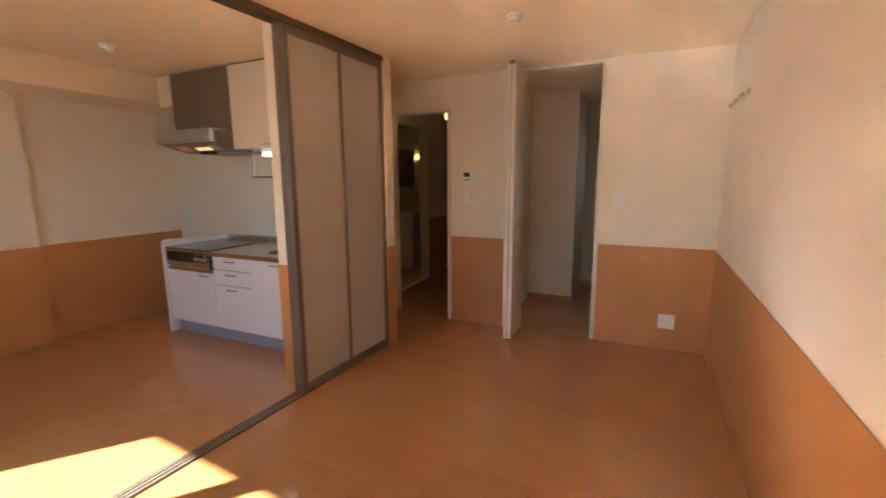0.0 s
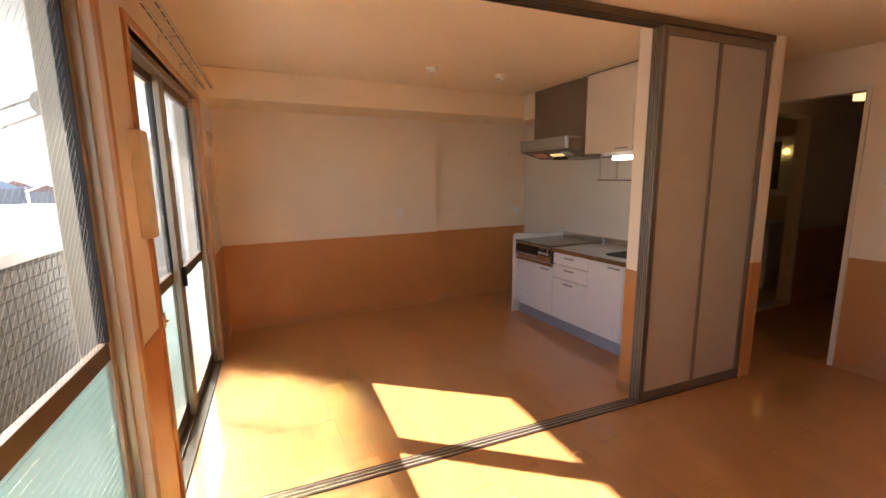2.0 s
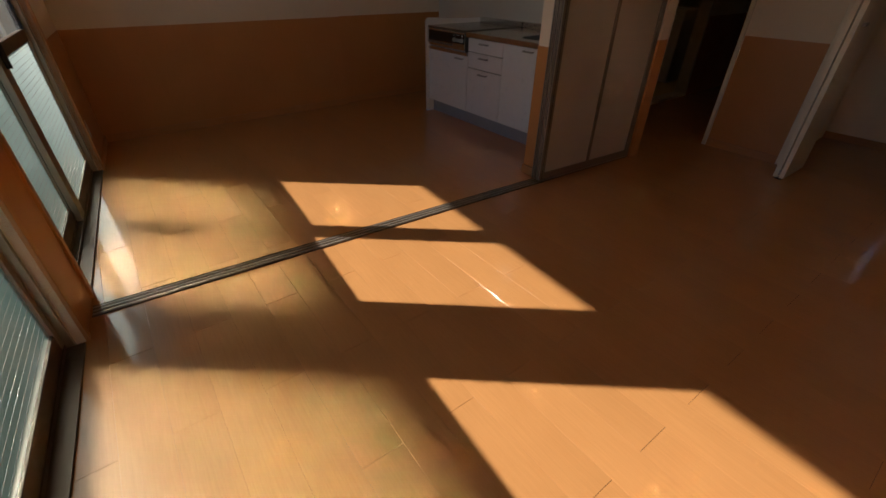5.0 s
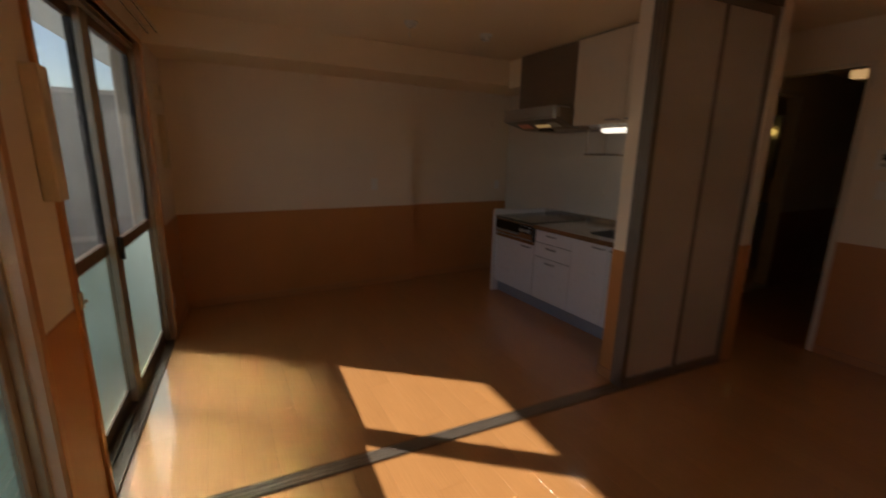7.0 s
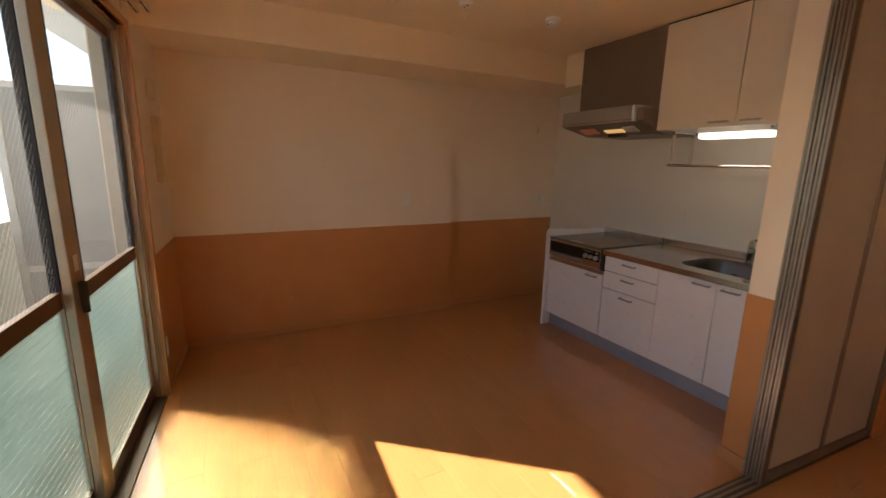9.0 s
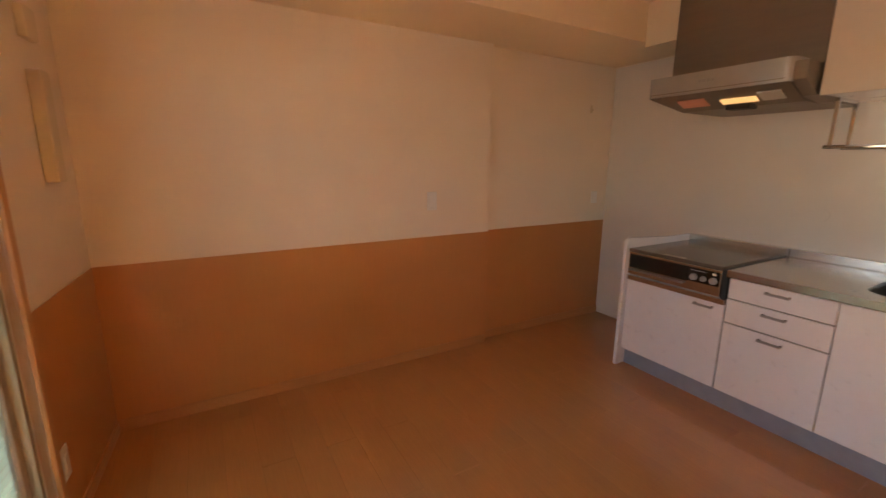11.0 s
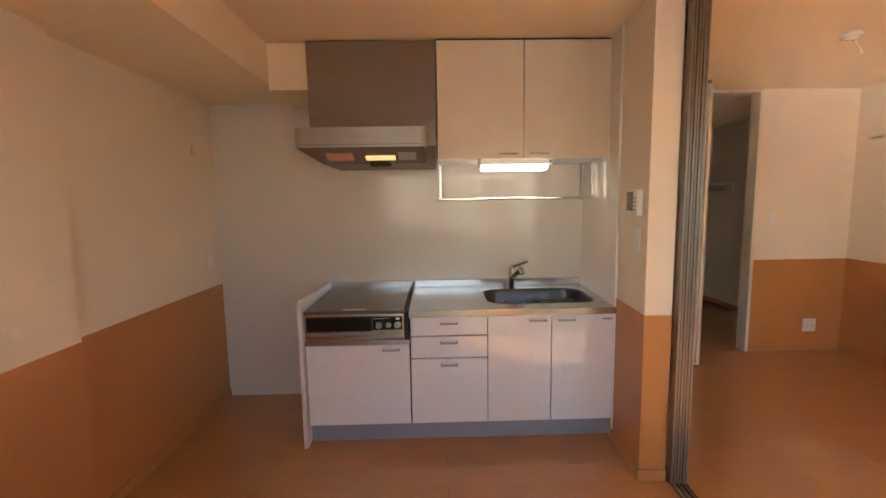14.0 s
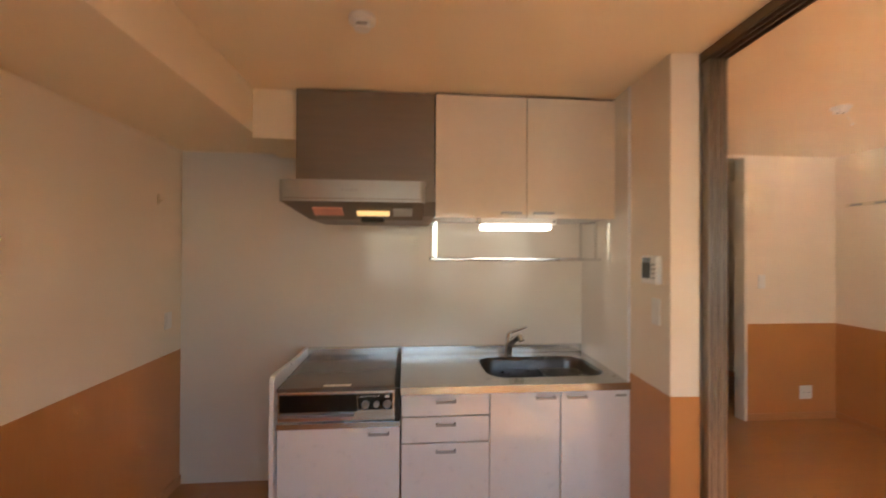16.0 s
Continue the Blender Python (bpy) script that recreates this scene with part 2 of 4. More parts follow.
def thing(name, label, category, at=None, group="", kind=""):
    ob = new(name)
    ob.empty_display_size = 0.1
    if at is not None:
        ob.matrix_world = at
    return tagged(ob, label, category, group, kind)


def structure(name, bm, mat, label, category, at=None):
    ob = obj(name, bm, mat)
    if at is not None:
        ob.matrix_world = at
    return tagged(ob, label, category, kind="structure")


# ---- plan ----
H = 2.335          # ceiling
WZ = 0.848         # top of the wood-print sheet
XL, XR = -1.96, 3.265
YK, YF = 4.85, 5.503
# the window wall and the sliding partition stand four degrees askew of the kitchen: u along the window wall, v into the room
W = Matrix.Translation((XL, 1.32, 0)) @ Matrix.Rotation(radians(-4.0), 4, "Z")

# the east wall stands a little askew too
E = Matrix.Translation((3.249, 5.503, 0)) @ Matrix.Rotation(radians(-2.3), 4, "Z") @ Matrix.Translation((-4.92, -4.53, 0))


def wall(name, rows, label, at=None):
    return structure(name, boxes(*rows), WALL, label, "wall", at)


def sheet(rows, at=None):
    """Wood-print sheet on the foot of a wall, and its baseboard."""
    w = structure("trim_wainscot", boxes(*rows), WAINS, "orange wood-print sheet covering the foot of the wall", "wall panel", at)
    return w


# ---- structure ----
structure("ceiling", boxes((-2.3, 3.6, 0.75, 9.2, H, H + 0.15)), CEIL, "cream papered ceiling", "ceiling")
structure("beam_1", boxes((-2.1, -1.42, 1.15, YK, 2.1, H - 0.002)), CEIL, "cream papered ceiling beam along the wall", "beam")
structure("beam_2", boxes((-1.42, -1.19, 4.37, YK, 2.07, H - 0.002)), CEIL, "cream papered ceiling beam over the kitchen wall", "beam")
wall("wall_west", [(-2.15, XL, 1.1, 3.56, -0.1, H), (-2.15, -2.016, 3.56, 4.95, -0.1, H)], "cream papered wall with a shallow step")
wall("wall_kitchen", [(-2.15, 0.35, YK, 4.95, -0.1, H), (0.35, 0.68, YK, 4.93, -0.1, H)], "papered wall behind the kitchen")
wall("wall_partition", [(2.317, 2.445, 2.625, 3.72, -0.1, H), (2.317, 2.54, 3.545, 3.64, -0.1, H)], "short papered wall beside the sliding doors", W)
wall("wall_hall_side", [(0.2, 0.33, 4.95, YF + 0.1, -0.1, H)], "papered side wall by the hall door")
wall("wall_north", [(0.2, 0.385, YF, YF + 0.1, -0.1, H), (0.385, 1.015, YF, YF + 0.1, 2.045, H), (1.015, 1.585, YF, YF + 0.1, -0.1, H),
                    (2.375, 3.4, YF, YF + 0.1, -0.1, H), (1.585, 2.375, YF, YF + 0.1, 2.31, H)], "cream papered wall with a door and a closet opening")
wall("wall_east", [(4.92, 5.07, -0.16, 4.62, -0.1, H)], "cream papered side wall", E)
WIN = [(0.71, 2.37), (2.71, 4.37)]
HEAD = 2.05
wall("wall_south", [(-0.2, 0.71, -0.16, 0, -0.1, H), (2.37, 2.71, -0.16, 0, -0.1, H), (4.37, 5.5, -0.16, 0, -0.1, H),
                    (0.71, 2.37, -0.16, 0, HEAD, H), (2.71, 4.37, -0.16, 0, HEAD, H)], "cream papered window wall", W)
# wood-print sheets on the foot of the walls
P = 0.003
sheet([(XL, XL + P, 1.2, 3.56, 0, WZ), (-2.016, -2.016 + P, 3.56, YK - 0.004, 0, WZ), (-2.016, XL + P, 3.56, 3.563, 0, WZ)])
sheet([(2.317 - P, 2.317, 2.622, 3.0, 0, WZ), (2.314, 2.445, 2.625 - P, 2.625, 0, WZ)], W)
sheet([(2.445, 2.445 + P, 2.63, 3.54, 0, WZ)], W)
sheet([(2.45, 2.54 + P, 3.545 - P, 3.545, 0, WZ), (2.54, 2.54 + P, 3.545, 3.64, 0, WZ), (2.45, 2.54 + P, 3.64, 3.64 + P, 0, WZ)], W)
sheet([(1.035, 1.57, YF - P, YF, 0, WZ), (2.395, XR, YF - P, YF, 0, WZ)])
sheet([(4.92 - P, 4.92, 0.0, 4.53, 0, WZ)], E)
sheet([(0.0, 0.675, 0, P, 0, WZ), (2.405, 2.675, 0, P, 0, WZ), (4.405, 5.02, 0, P, 0, WZ)], W)


def baseboard(rows, at=None):
    structure("baseboard", boxes(*rows, bevel=0.002), BASE, "low orange wood baseboard", "baseboard", at)


baseboard([(XL + P, XL + 0.012, 1.2, 3.55, 0, 0.06), (-2.016 + P, -2.004, 3.565, YK - 0.005, 0, 0.06)])
baseboard([(2.304, 2.314, 2.61, 3.0, 0, 0.06), (2.304, 2.445, 2.61, 2.622, 0, 0.06)], W)
baseboard([(1.035, 1.57, YF - 0.012, YF - P, 0, 0.06), (2.395, XR - 0.004, YF - 0.012, YF - P, 0, 0.06)])
baseboard([(4.908, 4.92 - P, 0.02, 4.52, 0, 0.06)], E)
baseboard([(0.014, 0.675, P, 0.012, 0, 0.06), (4.405, 5.0, P, 0.012, 0, 0.06)], W)

# white glossy cladding round the kitchen
structure("wall_panel_kitchen", boxes((-2.012, 0.63, YK - 0.006, YK, 0, 2.09)), PANELW, "glossy white panel cladding the kitchen wall", "wall panel")
structure("wall_panel_side", boxes((2.309, 2.317, 3.0, 3.70, 0, H)), PANELW, "glossy white panel cladding the side of the kitchen", "wall panel", W)
structure("trim_panel_edge", boxes((2.305, 2.317, 2.992, 3.0, 0, H)), WHITE, "white edge strip of the kitchen panel", "trim", W)

# hall, washroom and closet shells
wall("wall_hall_west", [(-0.1, 0.0, 4.95, 6.0, -0.1, H), (-0.1, 0.0, 7.08, 9.1, -0.1, H), (-0.1, 0.0, 6.0, 7.08, 2.1, H), (0.0, 0.2, 5.5, 5.6, -0.1, H)], "papered wall of the dim hall")
wall("wall_hall_east", [(1.15, 1.25, YF + 0.1, 9.1, -0.1, H)], "papered wall of the dim hall")
wall("wall_hall_north", [(-0.1, 1.25, 9.0, 9.1, -0.1, H)], "papered end wall of the hall")
sheet([(0.0, P, 7.12, 9.0, 0, WZ)])
wall_w = structure("wall_washroom", boxes((-1.9, -0.1, 7.9, 8.0, -0.1, H), (-1.9, -1.8, 4.95, 7.9, -0.1, H)), YELLOW, "yellowish papered washroom wall", "wall")
structure("trim_washroom_door", boxes((-0.11, 0.02, 6.0, 6.03, 0, 2.1), (-0.11, 0.02, 7.05, 7.08, 0, 2.1), (-0.11, 0.02, 6.03, 7.05, 2.06, 2.1), (-0.11, 0.02, 6.03, 7.05, 0, 0.03)), FRAMEW, "cream door frame of the washroom", "door frame")
wall("wall_closet_west", [(1.48, 1.56, YF + 0.1, 6.6, -0.1, H)], "papered side wall of the walk-in closet")
wall("wall_closet_back", [(1.48, 2.06, 6.6, 6.7, -0.1, H)], "papered back wall of the walk-in closet")
wall("wall_closet_return", [(1.96, 2.06, 6.7, 7.5, -0.1, H)], "papered return wall of the walk-in closet")
wall("wall_closet_east", [(3.3, 3.4, YF + 0.1, 7.6, -0.1, H)], "papered far side wall of the walk-in closet")
wall("wall_closet_north", [(1.96, 2.19, 7.5, 7.6, -0.1, H), (2.45, 3.3, 7.5, 7.6, -0.1, H), (2.19, 2.45, 7.5, 7.6, -0.1, 1.12), (2.19, 2.45, 7.5, 7.6, 1.8, H)], "papered end wall of the walk-in closet")
baseboard([(1.56, 2.06, 6.588, 6.6, 0, 0.06), (2.06, 3.29, 7.488, 7.5, 0, 0.06), (3.288, 3.3, 5.62, 7.488, 0, 0.06)])

# door and closet frames
structure("trim_hall_door", boxes((0.37, 0.40, YF - 0.012, YF + 0.1, 0, 2.06), (1.0, 1.03, YF - 0.012, YF + 0.1, 0, 2.06), (0.40, 1.0, YF - 0.012, YF + 0.1, 2.03, 2.06), bevel=0.002), FRAMEW, "cream frame round the hall doorway", "door frame")
structure("trim_closet", boxes((1.57, 1.60, YF - 0.012, YF + 0.1, 0, H - 0.003), (2.36, 2.39, YF - 0.012, YF + 0.1, 0, H - 0.003), (1.60, 2.36, YF - 0.012, YF + 0.1, 2.305, H - 0.003), bevel=0.002), FRAMEW, "cream frame round the closet opening", "door frame")


# ---- windows ----
def sash(parent, u0, u1, v0, v1, left_stile, right_stile, lock):
    """A sliding sash: clear wired pane above a figured one."""
    zb, zt, m0, m1 = 0.035, HEAD - 0.03, 0.865, 0.928
    s = part("sash", boxes((u0, u0 + left_stile, v0, v1, zb, zt), (u1 - right_stile, u1, v0, v1, zb, zt), bevel=0.003), ALU, parent)
    a, b = u0 + left_stile, u1 - right_stile
    part("top_rail", boxes((a, b, v0 + 0.002, v1 - 0.002, zt - 0.05, zt), bevel=0.002), ALUD, s)
    part("middle_rail", boxes((a, b, v0 + 0.002, v1 - 0.002, m0, m1), bevel=0.002), ALUD, s)
    part("bottom_rail", boxes((a, b, v0 + 0.002, v1 - 0.002, zb, zb + 0.075), bevel=0.002), ALUD, s)
    part("gasket", boxes((a, a + 0.008, v0 - 0.001, v1 + 0.001, m1, zt - 0.05), (b - 0.008, b, v0 - 0.001, v1 + 0.001, m1, zt - 0.05)), DARK, s)
    vm = (v0 + v1) / 2
    g = part("clear_pane", boxes((a - 0.004, b + 0.004, vm - 0.003, vm + 0.003, m1 - 0.004, zt - 0.046)), GLASS, s, "clear wired glass pane")
    g.visible_shadow = False
    fb = boxes((a - 0.004, b + 0.004, vm - 0.003, vm + 0.003, zb + 0.071, m0 + 0.004))
    bmesh.ops.delete(fb, geom=[q for q in fb.faces if q.normal.y < -0.5], context="FACES")
    f = part("figured_pane", fb, FIGURED, s, "teal figured wired glass pane")

    def wires(z0, z1, name, v, step):
        bm = bmesh.new()
        w, h = b - a, z1 - z0
        r = 0.00035
        slope = 1.25
        k = -h
        while k < w + h:
            for sgn in (1, -1) if name == "wire_mesh" else (1,):
                ts = [max(0, (0 - k)), min(h / slope, w - k)] if sgn == 1 else [max(0, k - w), min(h / slope, k)]
                if ts[1] - ts[0] > 0.01:
                    p = (a + k + sgn * ts[0], v, z0 + ts[0] * slope)
                    q = (a + k + sgn * ts[1], v, z0 + ts[1] * slope)
                    rod(bm, p, q, r if sgn == -1 else r * 0.4, 3)
            k += step
        return part(name, bm, WIRE, s)
    wires(m1, zt - 0.05, "wire_mesh", vm + 0.004, 0.028)
    bm = bmesh.new()
    z = zb + 0.08
    while z < m0 - 0.01:
        rod(bm, (a, vm + 0.004, z), (b, vm + 0.004, z), 0.0008, 4)
        z += 0.028
    part("wire_lines", bm, WIRE, s)
    if lock:
        lk = boxes((u1 - 0.075, u1 - 0.045, v1, v1 + 0.022, 0.86, 0.95), bevel=0.006)
        rod(lk, (u1 - 0.06, v1 + 0.012, 0.93), (u1 - 0.06, v1 + 0.012, 0.83), 0.012, 12)
        part("lock", lk, DARK, s, "dark crescent lock")
        part("sticker", boxes((u1 - 0.08, u1 - 0.045, v1, v1 + 0.001, 0.99, 1.05)), PLASTIC, s)
    return s


for i, (a, b) in enumerate(WIN):
    win = tagged(thing(f"window_{i + 1}", "aluminium sliding balcony window with wired glass and orange wood trim", "window", W), kind="structure")
    part("frame", boxes((a, a + 0.02, -0.15, -0.03, 0.0, HEAD), (b - 0.02, b, -0.15, -0.03, 0, HEAD), (a + 0.02, b - 0.02, -0.15, -0.03, HEAD - 0.03, HEAD), bevel=0.002), ALU, win)
    part("sill", boxes((a + 0.02, b - 0.02, -0.15, 0.0, -0.02, 0.012), (a + 0.02, b - 0.02, -0.062, -0.056, 0.012, 0.03), (a + 0.02, b - 0.02, -0.098, -0.092, 0.012, 0.03), (a + 0.02, b - 0.02, -0.13, -0.124, 0.012, 0.03)), ALUD, win, "dark bronze sill track")
    part("trim_board", boxes((a - 0.035, a, -0.03, 0.014, 0, HEAD + 0.035), (b, b + 0.035, -0.03, 0.014, 0, HEAD + 0.035), (a, b, -0.03, 0.014, HEAD, HEAD + 0.035), bevel=0.003), TRIM, win, "orange wood trim board")
    mid = (a + b) / 2
    sash(win, a + 0.02, mid + 0.075, -0.085, -0.055, 0.035, 0.11, True)
    sash(win, mid - 0.035, b - 0.02, -0.12, -0.09, 0.10, 0.072, False)
    part("screw", boxes(*[(b - 0.012, b - 0.006, -0.03, -0.027, z, z + 0.006) for z in (0.5, 1.0, 1.5)]), DARK, win)

# curtain rails over the windows
def curtain_rail(u0, u1):
    r = thing("curtain_rail", "double cream curtain rail above the balcony window", "curtain rail", W, "curtain rails")
    for v, z in ((0.05, 2.15), (0.10, 2.16)):
        bar = part("rail", boxes((u0, u1, v - 0.008, v + 0.008, z - 0.01, z + 0.01), bevel=0.002), CREAMP, r)
        part("slot", boxes(*[(u0 + 0.02 + k * 0.1, u0 + 0.09 + k * 0.1, v - 0.003, v + 0.003, z - 0.0115, z - 0.0095) for k in range(int((u1 - u0) / 0.1))]), DARK, bar)
    for k in range(4):
        u = u0 + 0.1 + (u1 - u0 - 0.2) * k / 3
        part("bracket", boxes((u - 0.012, u + 0.012, 0.0, 0.112, 2.162, 2.172), (u - 0.012, u + 0.012, 0.0, 0.004, 2.13, 2.172)), CREAMP, r)


curtain_rail(0.62, 2.42)
curtain_rail(2.64, 4.45)

# ---- sliding doors and their tracks ----
U0, U1, V0, V1 = 2.448, 2.536, 2.575, 3.54
TRACK = W @ Matrix.Translation((2.5, 2.6, 0)) @ Matrix.Rotation(radians(0.45), 4, "Z") @ Matrix.Translation((-2.5, -2.6, 0))
tr = tagged(thing("trim_floor_track", "three-railed bronze aluminium floor track of the sliding doors", "track", TRACK), kind="structure")
part("base", boxes((2.458, 2.538, 0.012, V1, 0.0, 0.003)), ALUD, tr)
for u in (2.458, 2.536):
    part("edge_strip", boxes((u, u + 0.003, 0.012, V1, 0.003, 0.006)), ALUD, tr)
for u in (2.4685, 2.4935, 2.5185):
    part("rib", boxes((u, u + 0.010, 0.014, V1 - 0.002, 0.003, 0.008), bevel=0.002), ALU, tr)
tr = tagged(thing("trim_ceiling_track", "brown aluminium ceiling track of the sliding doors", "track", W), kind="structure")
part("base", boxes((U0 - 0.004, U1 + 0.004, 0.0, V1, H - 0.02, H - 0.004)), ALUD, tr)
for k in range(4):
    u = U0 - 0.004 + k * (U1 - U0) / 3
    part("rib", boxes((u, u + 0.009, 0.004, V1 - 0.002, H - 0.042, H - 0.02)), ALUD, tr)
for k in range(3):
    d = thing("sliding_door", "sliding door with smoked frosted panes in grey-brown aluminium", "sliding door", W, "stacked sliding doors")
    u = U0 + 0.004 + k * 0.028
    w, zt, zb = 0.024, H - 0.045, 0.014
    v0, v1 = V0, V1 - 0.004
    vm = v0 + 0.505 * (v1 - v0)
    for a, b in ((v0, v0 + 0.045), (v1 - 0.045, v1)):
        part("stile", boxes((u, u + w, a, b, zb, zt), bevel=0.002), RAIL, d)
    part("middle_stile", boxes((u + 0.002, u + w - 0.002, vm - 0.013, vm + 0.013, zb + 0.05, zt - 0.05), bevel=0.002), RAIL, d)
    part("bottom_rail", boxes((u + 0.001, u + w - 0.001, v0 + 0.045, v1 - 0.045, zb, zb + 0.05), bevel=0.002), RAIL, d)
    part("top_rail", boxes((u + 0.001, u + w - 0.001, v0 + 0.045, v1 - 0.045, zt - 0.05, zt), bevel=0.002), RAIL, d)
    for a, b in ((v0 + 0.042, vm - 0.011), (vm + 0.011, v1 - 0.042)):
        part("pane", boxes((u + 0.009, u + 0.013, a, b, zb + 0.047, zt - 0.047)), ACRYL, d)
    part("groove", boxes((u + w, u + w + 0.0006, v0 + 0.02, v0 + 0.024, zb, zt), (u + 0.010, u + 0.014, v0 - 0.0006, v0, zb, zt)), DARK, d)


# ---- kitchen ----
YC = 4.155


def handle(parent, xm, z, y=YC, w=0.10):
    bm = boxes((xm - w / 2, xm + w / 2, y - 0.030, y - 0.022, z - 0.006, z + 0.006), (xm - w / 2, xm - w / 2 + 0.008, y - 0.026, y, z - 0.005, z + 0.005),
               (xm + w / 2 - 0.008, xm + w / 2, y - 0.026, y, z - 0.005, z + 0.005), bevel=0.002)
    return part("handle", bm, HANDLE, parent, "satin metal bar handle")


def front(parent, name, x0, x1, z0, z1, hx, hz):
    d = part(name, boxes((x0, x1, YC, YC + 0.018, z0, z1), bevel=0.0025), WHITE, parent)
    handle(d, hx, hz)
    return d


unit = thing("stove_cabinet", "white laminate base cabinet under the cooker", "cabinet")
# dark sheet behind the door: shade of the gaps, painted
part("front_edge_or_gap_shade", boxes((-1.222, -0.626, YC + 0.0184, YC + 0.0198, 0.116, 0.6)), GAPSHADE, unit, "dark sheet painting the shade in the gaps between the fronts")
part("body", boxes((-1.222, -0.626, YC + 0.02, 4.84, 0.115, 0.60)), WHITE, unit)
front(unit, "door", -1.218, -0.628, 0.122, 0.60, -0.73, 0.575)
part("kickboard", boxes((-1.222, -0.624, YC + 0.05, YC + 0.065, 0.0, 0.115)), KICK, unit)
unit = thing("drawer_cabinet", "white laminate base cabinet with three drawers", "cabinet")
# added dark sheet, so the gaps round the drawers look shaded
part("front_edge_or_gap_shade", boxes((-0.622, -0.178, YC + 0.0184, YC + 0.0198, 0.116, 0.762)), GAPSHADE, unit, "dark sheet painting the shade in the gaps between the fronts")
part("body", boxes((-0.622, -0.178, YC + 0.02, 4.84, 0.115, 0.762)), WHITE, unit)
for z0, z1 in ((0.648, 0.755), (0.516, 0.642), (0.122, 0.510)):
    front(unit, "drawer", -0.620, -0.179, z0, z1, -0.40, z1 - 0.032)
part("kickboard", boxes((-0.624, -0.178, YC + 0.05, YC + 0.065, 0.0, 0.115)), KICK, unit)
unit = thing("sink_cabinet", "white laminate base cabinet with two doors under the sink", "cabinet")
# painted shade again, behind the two sink doors
part("front_edge_or_gap_shade", boxes((-0.176, 0.572, YC + 0.0184, YC + 0.0198, 0.116, 0.762)), GAPSHADE, unit, "dark sheet painting the shade in the gaps between the fronts")
part("body", boxes((-0.176, 0.572, YC + 0.02, 4.84, 0.115, 0.56)), WHITE, unit)
d = front(unit, "door", -0.175, 0.190, 0.122, 0.755, 0.11, 0.73)
d = front(unit, "door", 0.194, 0.570, 0.122, 0.755, 0.275, 0.73)
part("maker_plate", boxes((0.485, 0.545, YC - 0.002, YC, 0.722, 0.733)), GREYP, d)
part("kickboard", boxes((-0.178, 0.572, YC + 0.05, YC + 0.065, 0.0, 0.115)), KICK, unit)
bm = bmesh.new()
profile(bm, [(4.125, 0.0), (4.844, 0.0), (4.844, 0.845), (4.60, 0.845), (4.165, 0.868), (4.140, 0.862), (4.125, 0.84)], "x", -1.247, -1.226)
tagged(obj("side_panel", bm, WHITE), "white laminate side panel beside the cooker", "side panel")
tagged(obj("filler_panel", boxes((0.575, 0.590, 4.16, 4.84, 0.0, 0.76), bevel=0.002), WHITE), "white filler panel beside the sink cabinet", "side panel")

# worktop with the sink
top = thing("worktop", "brushed stainless steel worktop with a sink", "worktop")
SX0, SX1, SY0, SY1 = -0.155, 0.515, 4.265, 4.70
bm = bmesh.new()
rim = rounded(SX0, SX1, SY0, SY1, 0.11, 6)
X0, X1, Y0, Y1, Z0, Z1 = -0.626, 0.590, 4.135, 4.845, 0.766, 0.797
ring = [bm.verts.new((x, y, Z1)) for x, y in rim]
# square ring of matching points round the bowl
sq = []
for x, y in rim:
    cx, cy = (SX0 + SX1) / 2, (SY0 + SY1) / 2
    dx, dy = x - cx, y - cy
    k = min((SX1 - SX0 + 0.04) / 2 / max(abs(dx), 1e-6), (SY1 - SY0 + 0.04) / 2 / max(abs(dy), 1e-6))
    sq.append(bm.verts.new((cx + dx * k, cy + dy * k, Z1)))
n = len(rim)
for i in range(n):
    bm.faces.new((ring[i], ring[(i + 1) % n], sq[(i + 1) % n], sq[i]))
bowl = []
for depth, shrink in ((0.006, 0.004), (0.02, 0.010), (0.15, 0.03), (0.172, 0.06)):
    pts = rounded(SX0 + shrink, SX1 - shrink, SY0 + shrink, SY1 - shrink, 0.11 - shrink * 0.7, 6)
    bowl.append([bm.verts.new((x, y, Z1 - depth)) for x, y in pts])
last = ring
for lv in bowl:
    for i in range(n):
        bm.faces.new((last[(i + 1) % n], last[i], lv[i], lv[(i + 1) % n]))
    last = lv
bm.faces.new(last)
bmesh.ops.recalc_face_normals(bm, faces=bm.faces)
sb = part("sink_bowl", bm, SINKM, top, "stainless steel sink bowl", True)
sb.data.materials.append(STEEL)
for p in sb.data.polygons:
    if p.center.z > Z1 - 0.001:
        p.material_index = 1
q = 0.02
part("surface", boxes((X0, SX0 - q, Y0, Y1, Z0, Z1), (SX1 + q, X1, Y0, Y1, Z0, Z1), (SX0 - q, SX1 + q, Y0, SY0 - q, Z0, Z1), (SX0 - q, SX1 + q, SY1 + q, Y1, Z0, Z1)), STEEL, top)
part("front_edge_or_gap_shade", boxes((X0, X1, Y0 - 0.006, Y0, 0.762, Z1 + 0.004), bevel=0.002), STEEL, top)
part("backsplash", boxes((X0, X1, 4.815, 4.843, Z1, 0.848), bevel=0.003), STEEL, top)
bm = bmesh.new()
rod(bm, (0.05, 4.48, Z1 - 0.172), (0.05, 4.48, Z1 - 0.165), 0.075, 24)
part("drain", bm, GREYP, top)
rack = thing("sink_rack", "wire drain rack in the sink bowl", "dish rack")
bm = bmesh.new()
for k in range(9):
    y = 4.33 + k * 0.038
    rod(bm, (0.22, y, 0.735), (0.475, y, 0.735), 0.003, 6)
part("wire", bm, CHROME, rack)
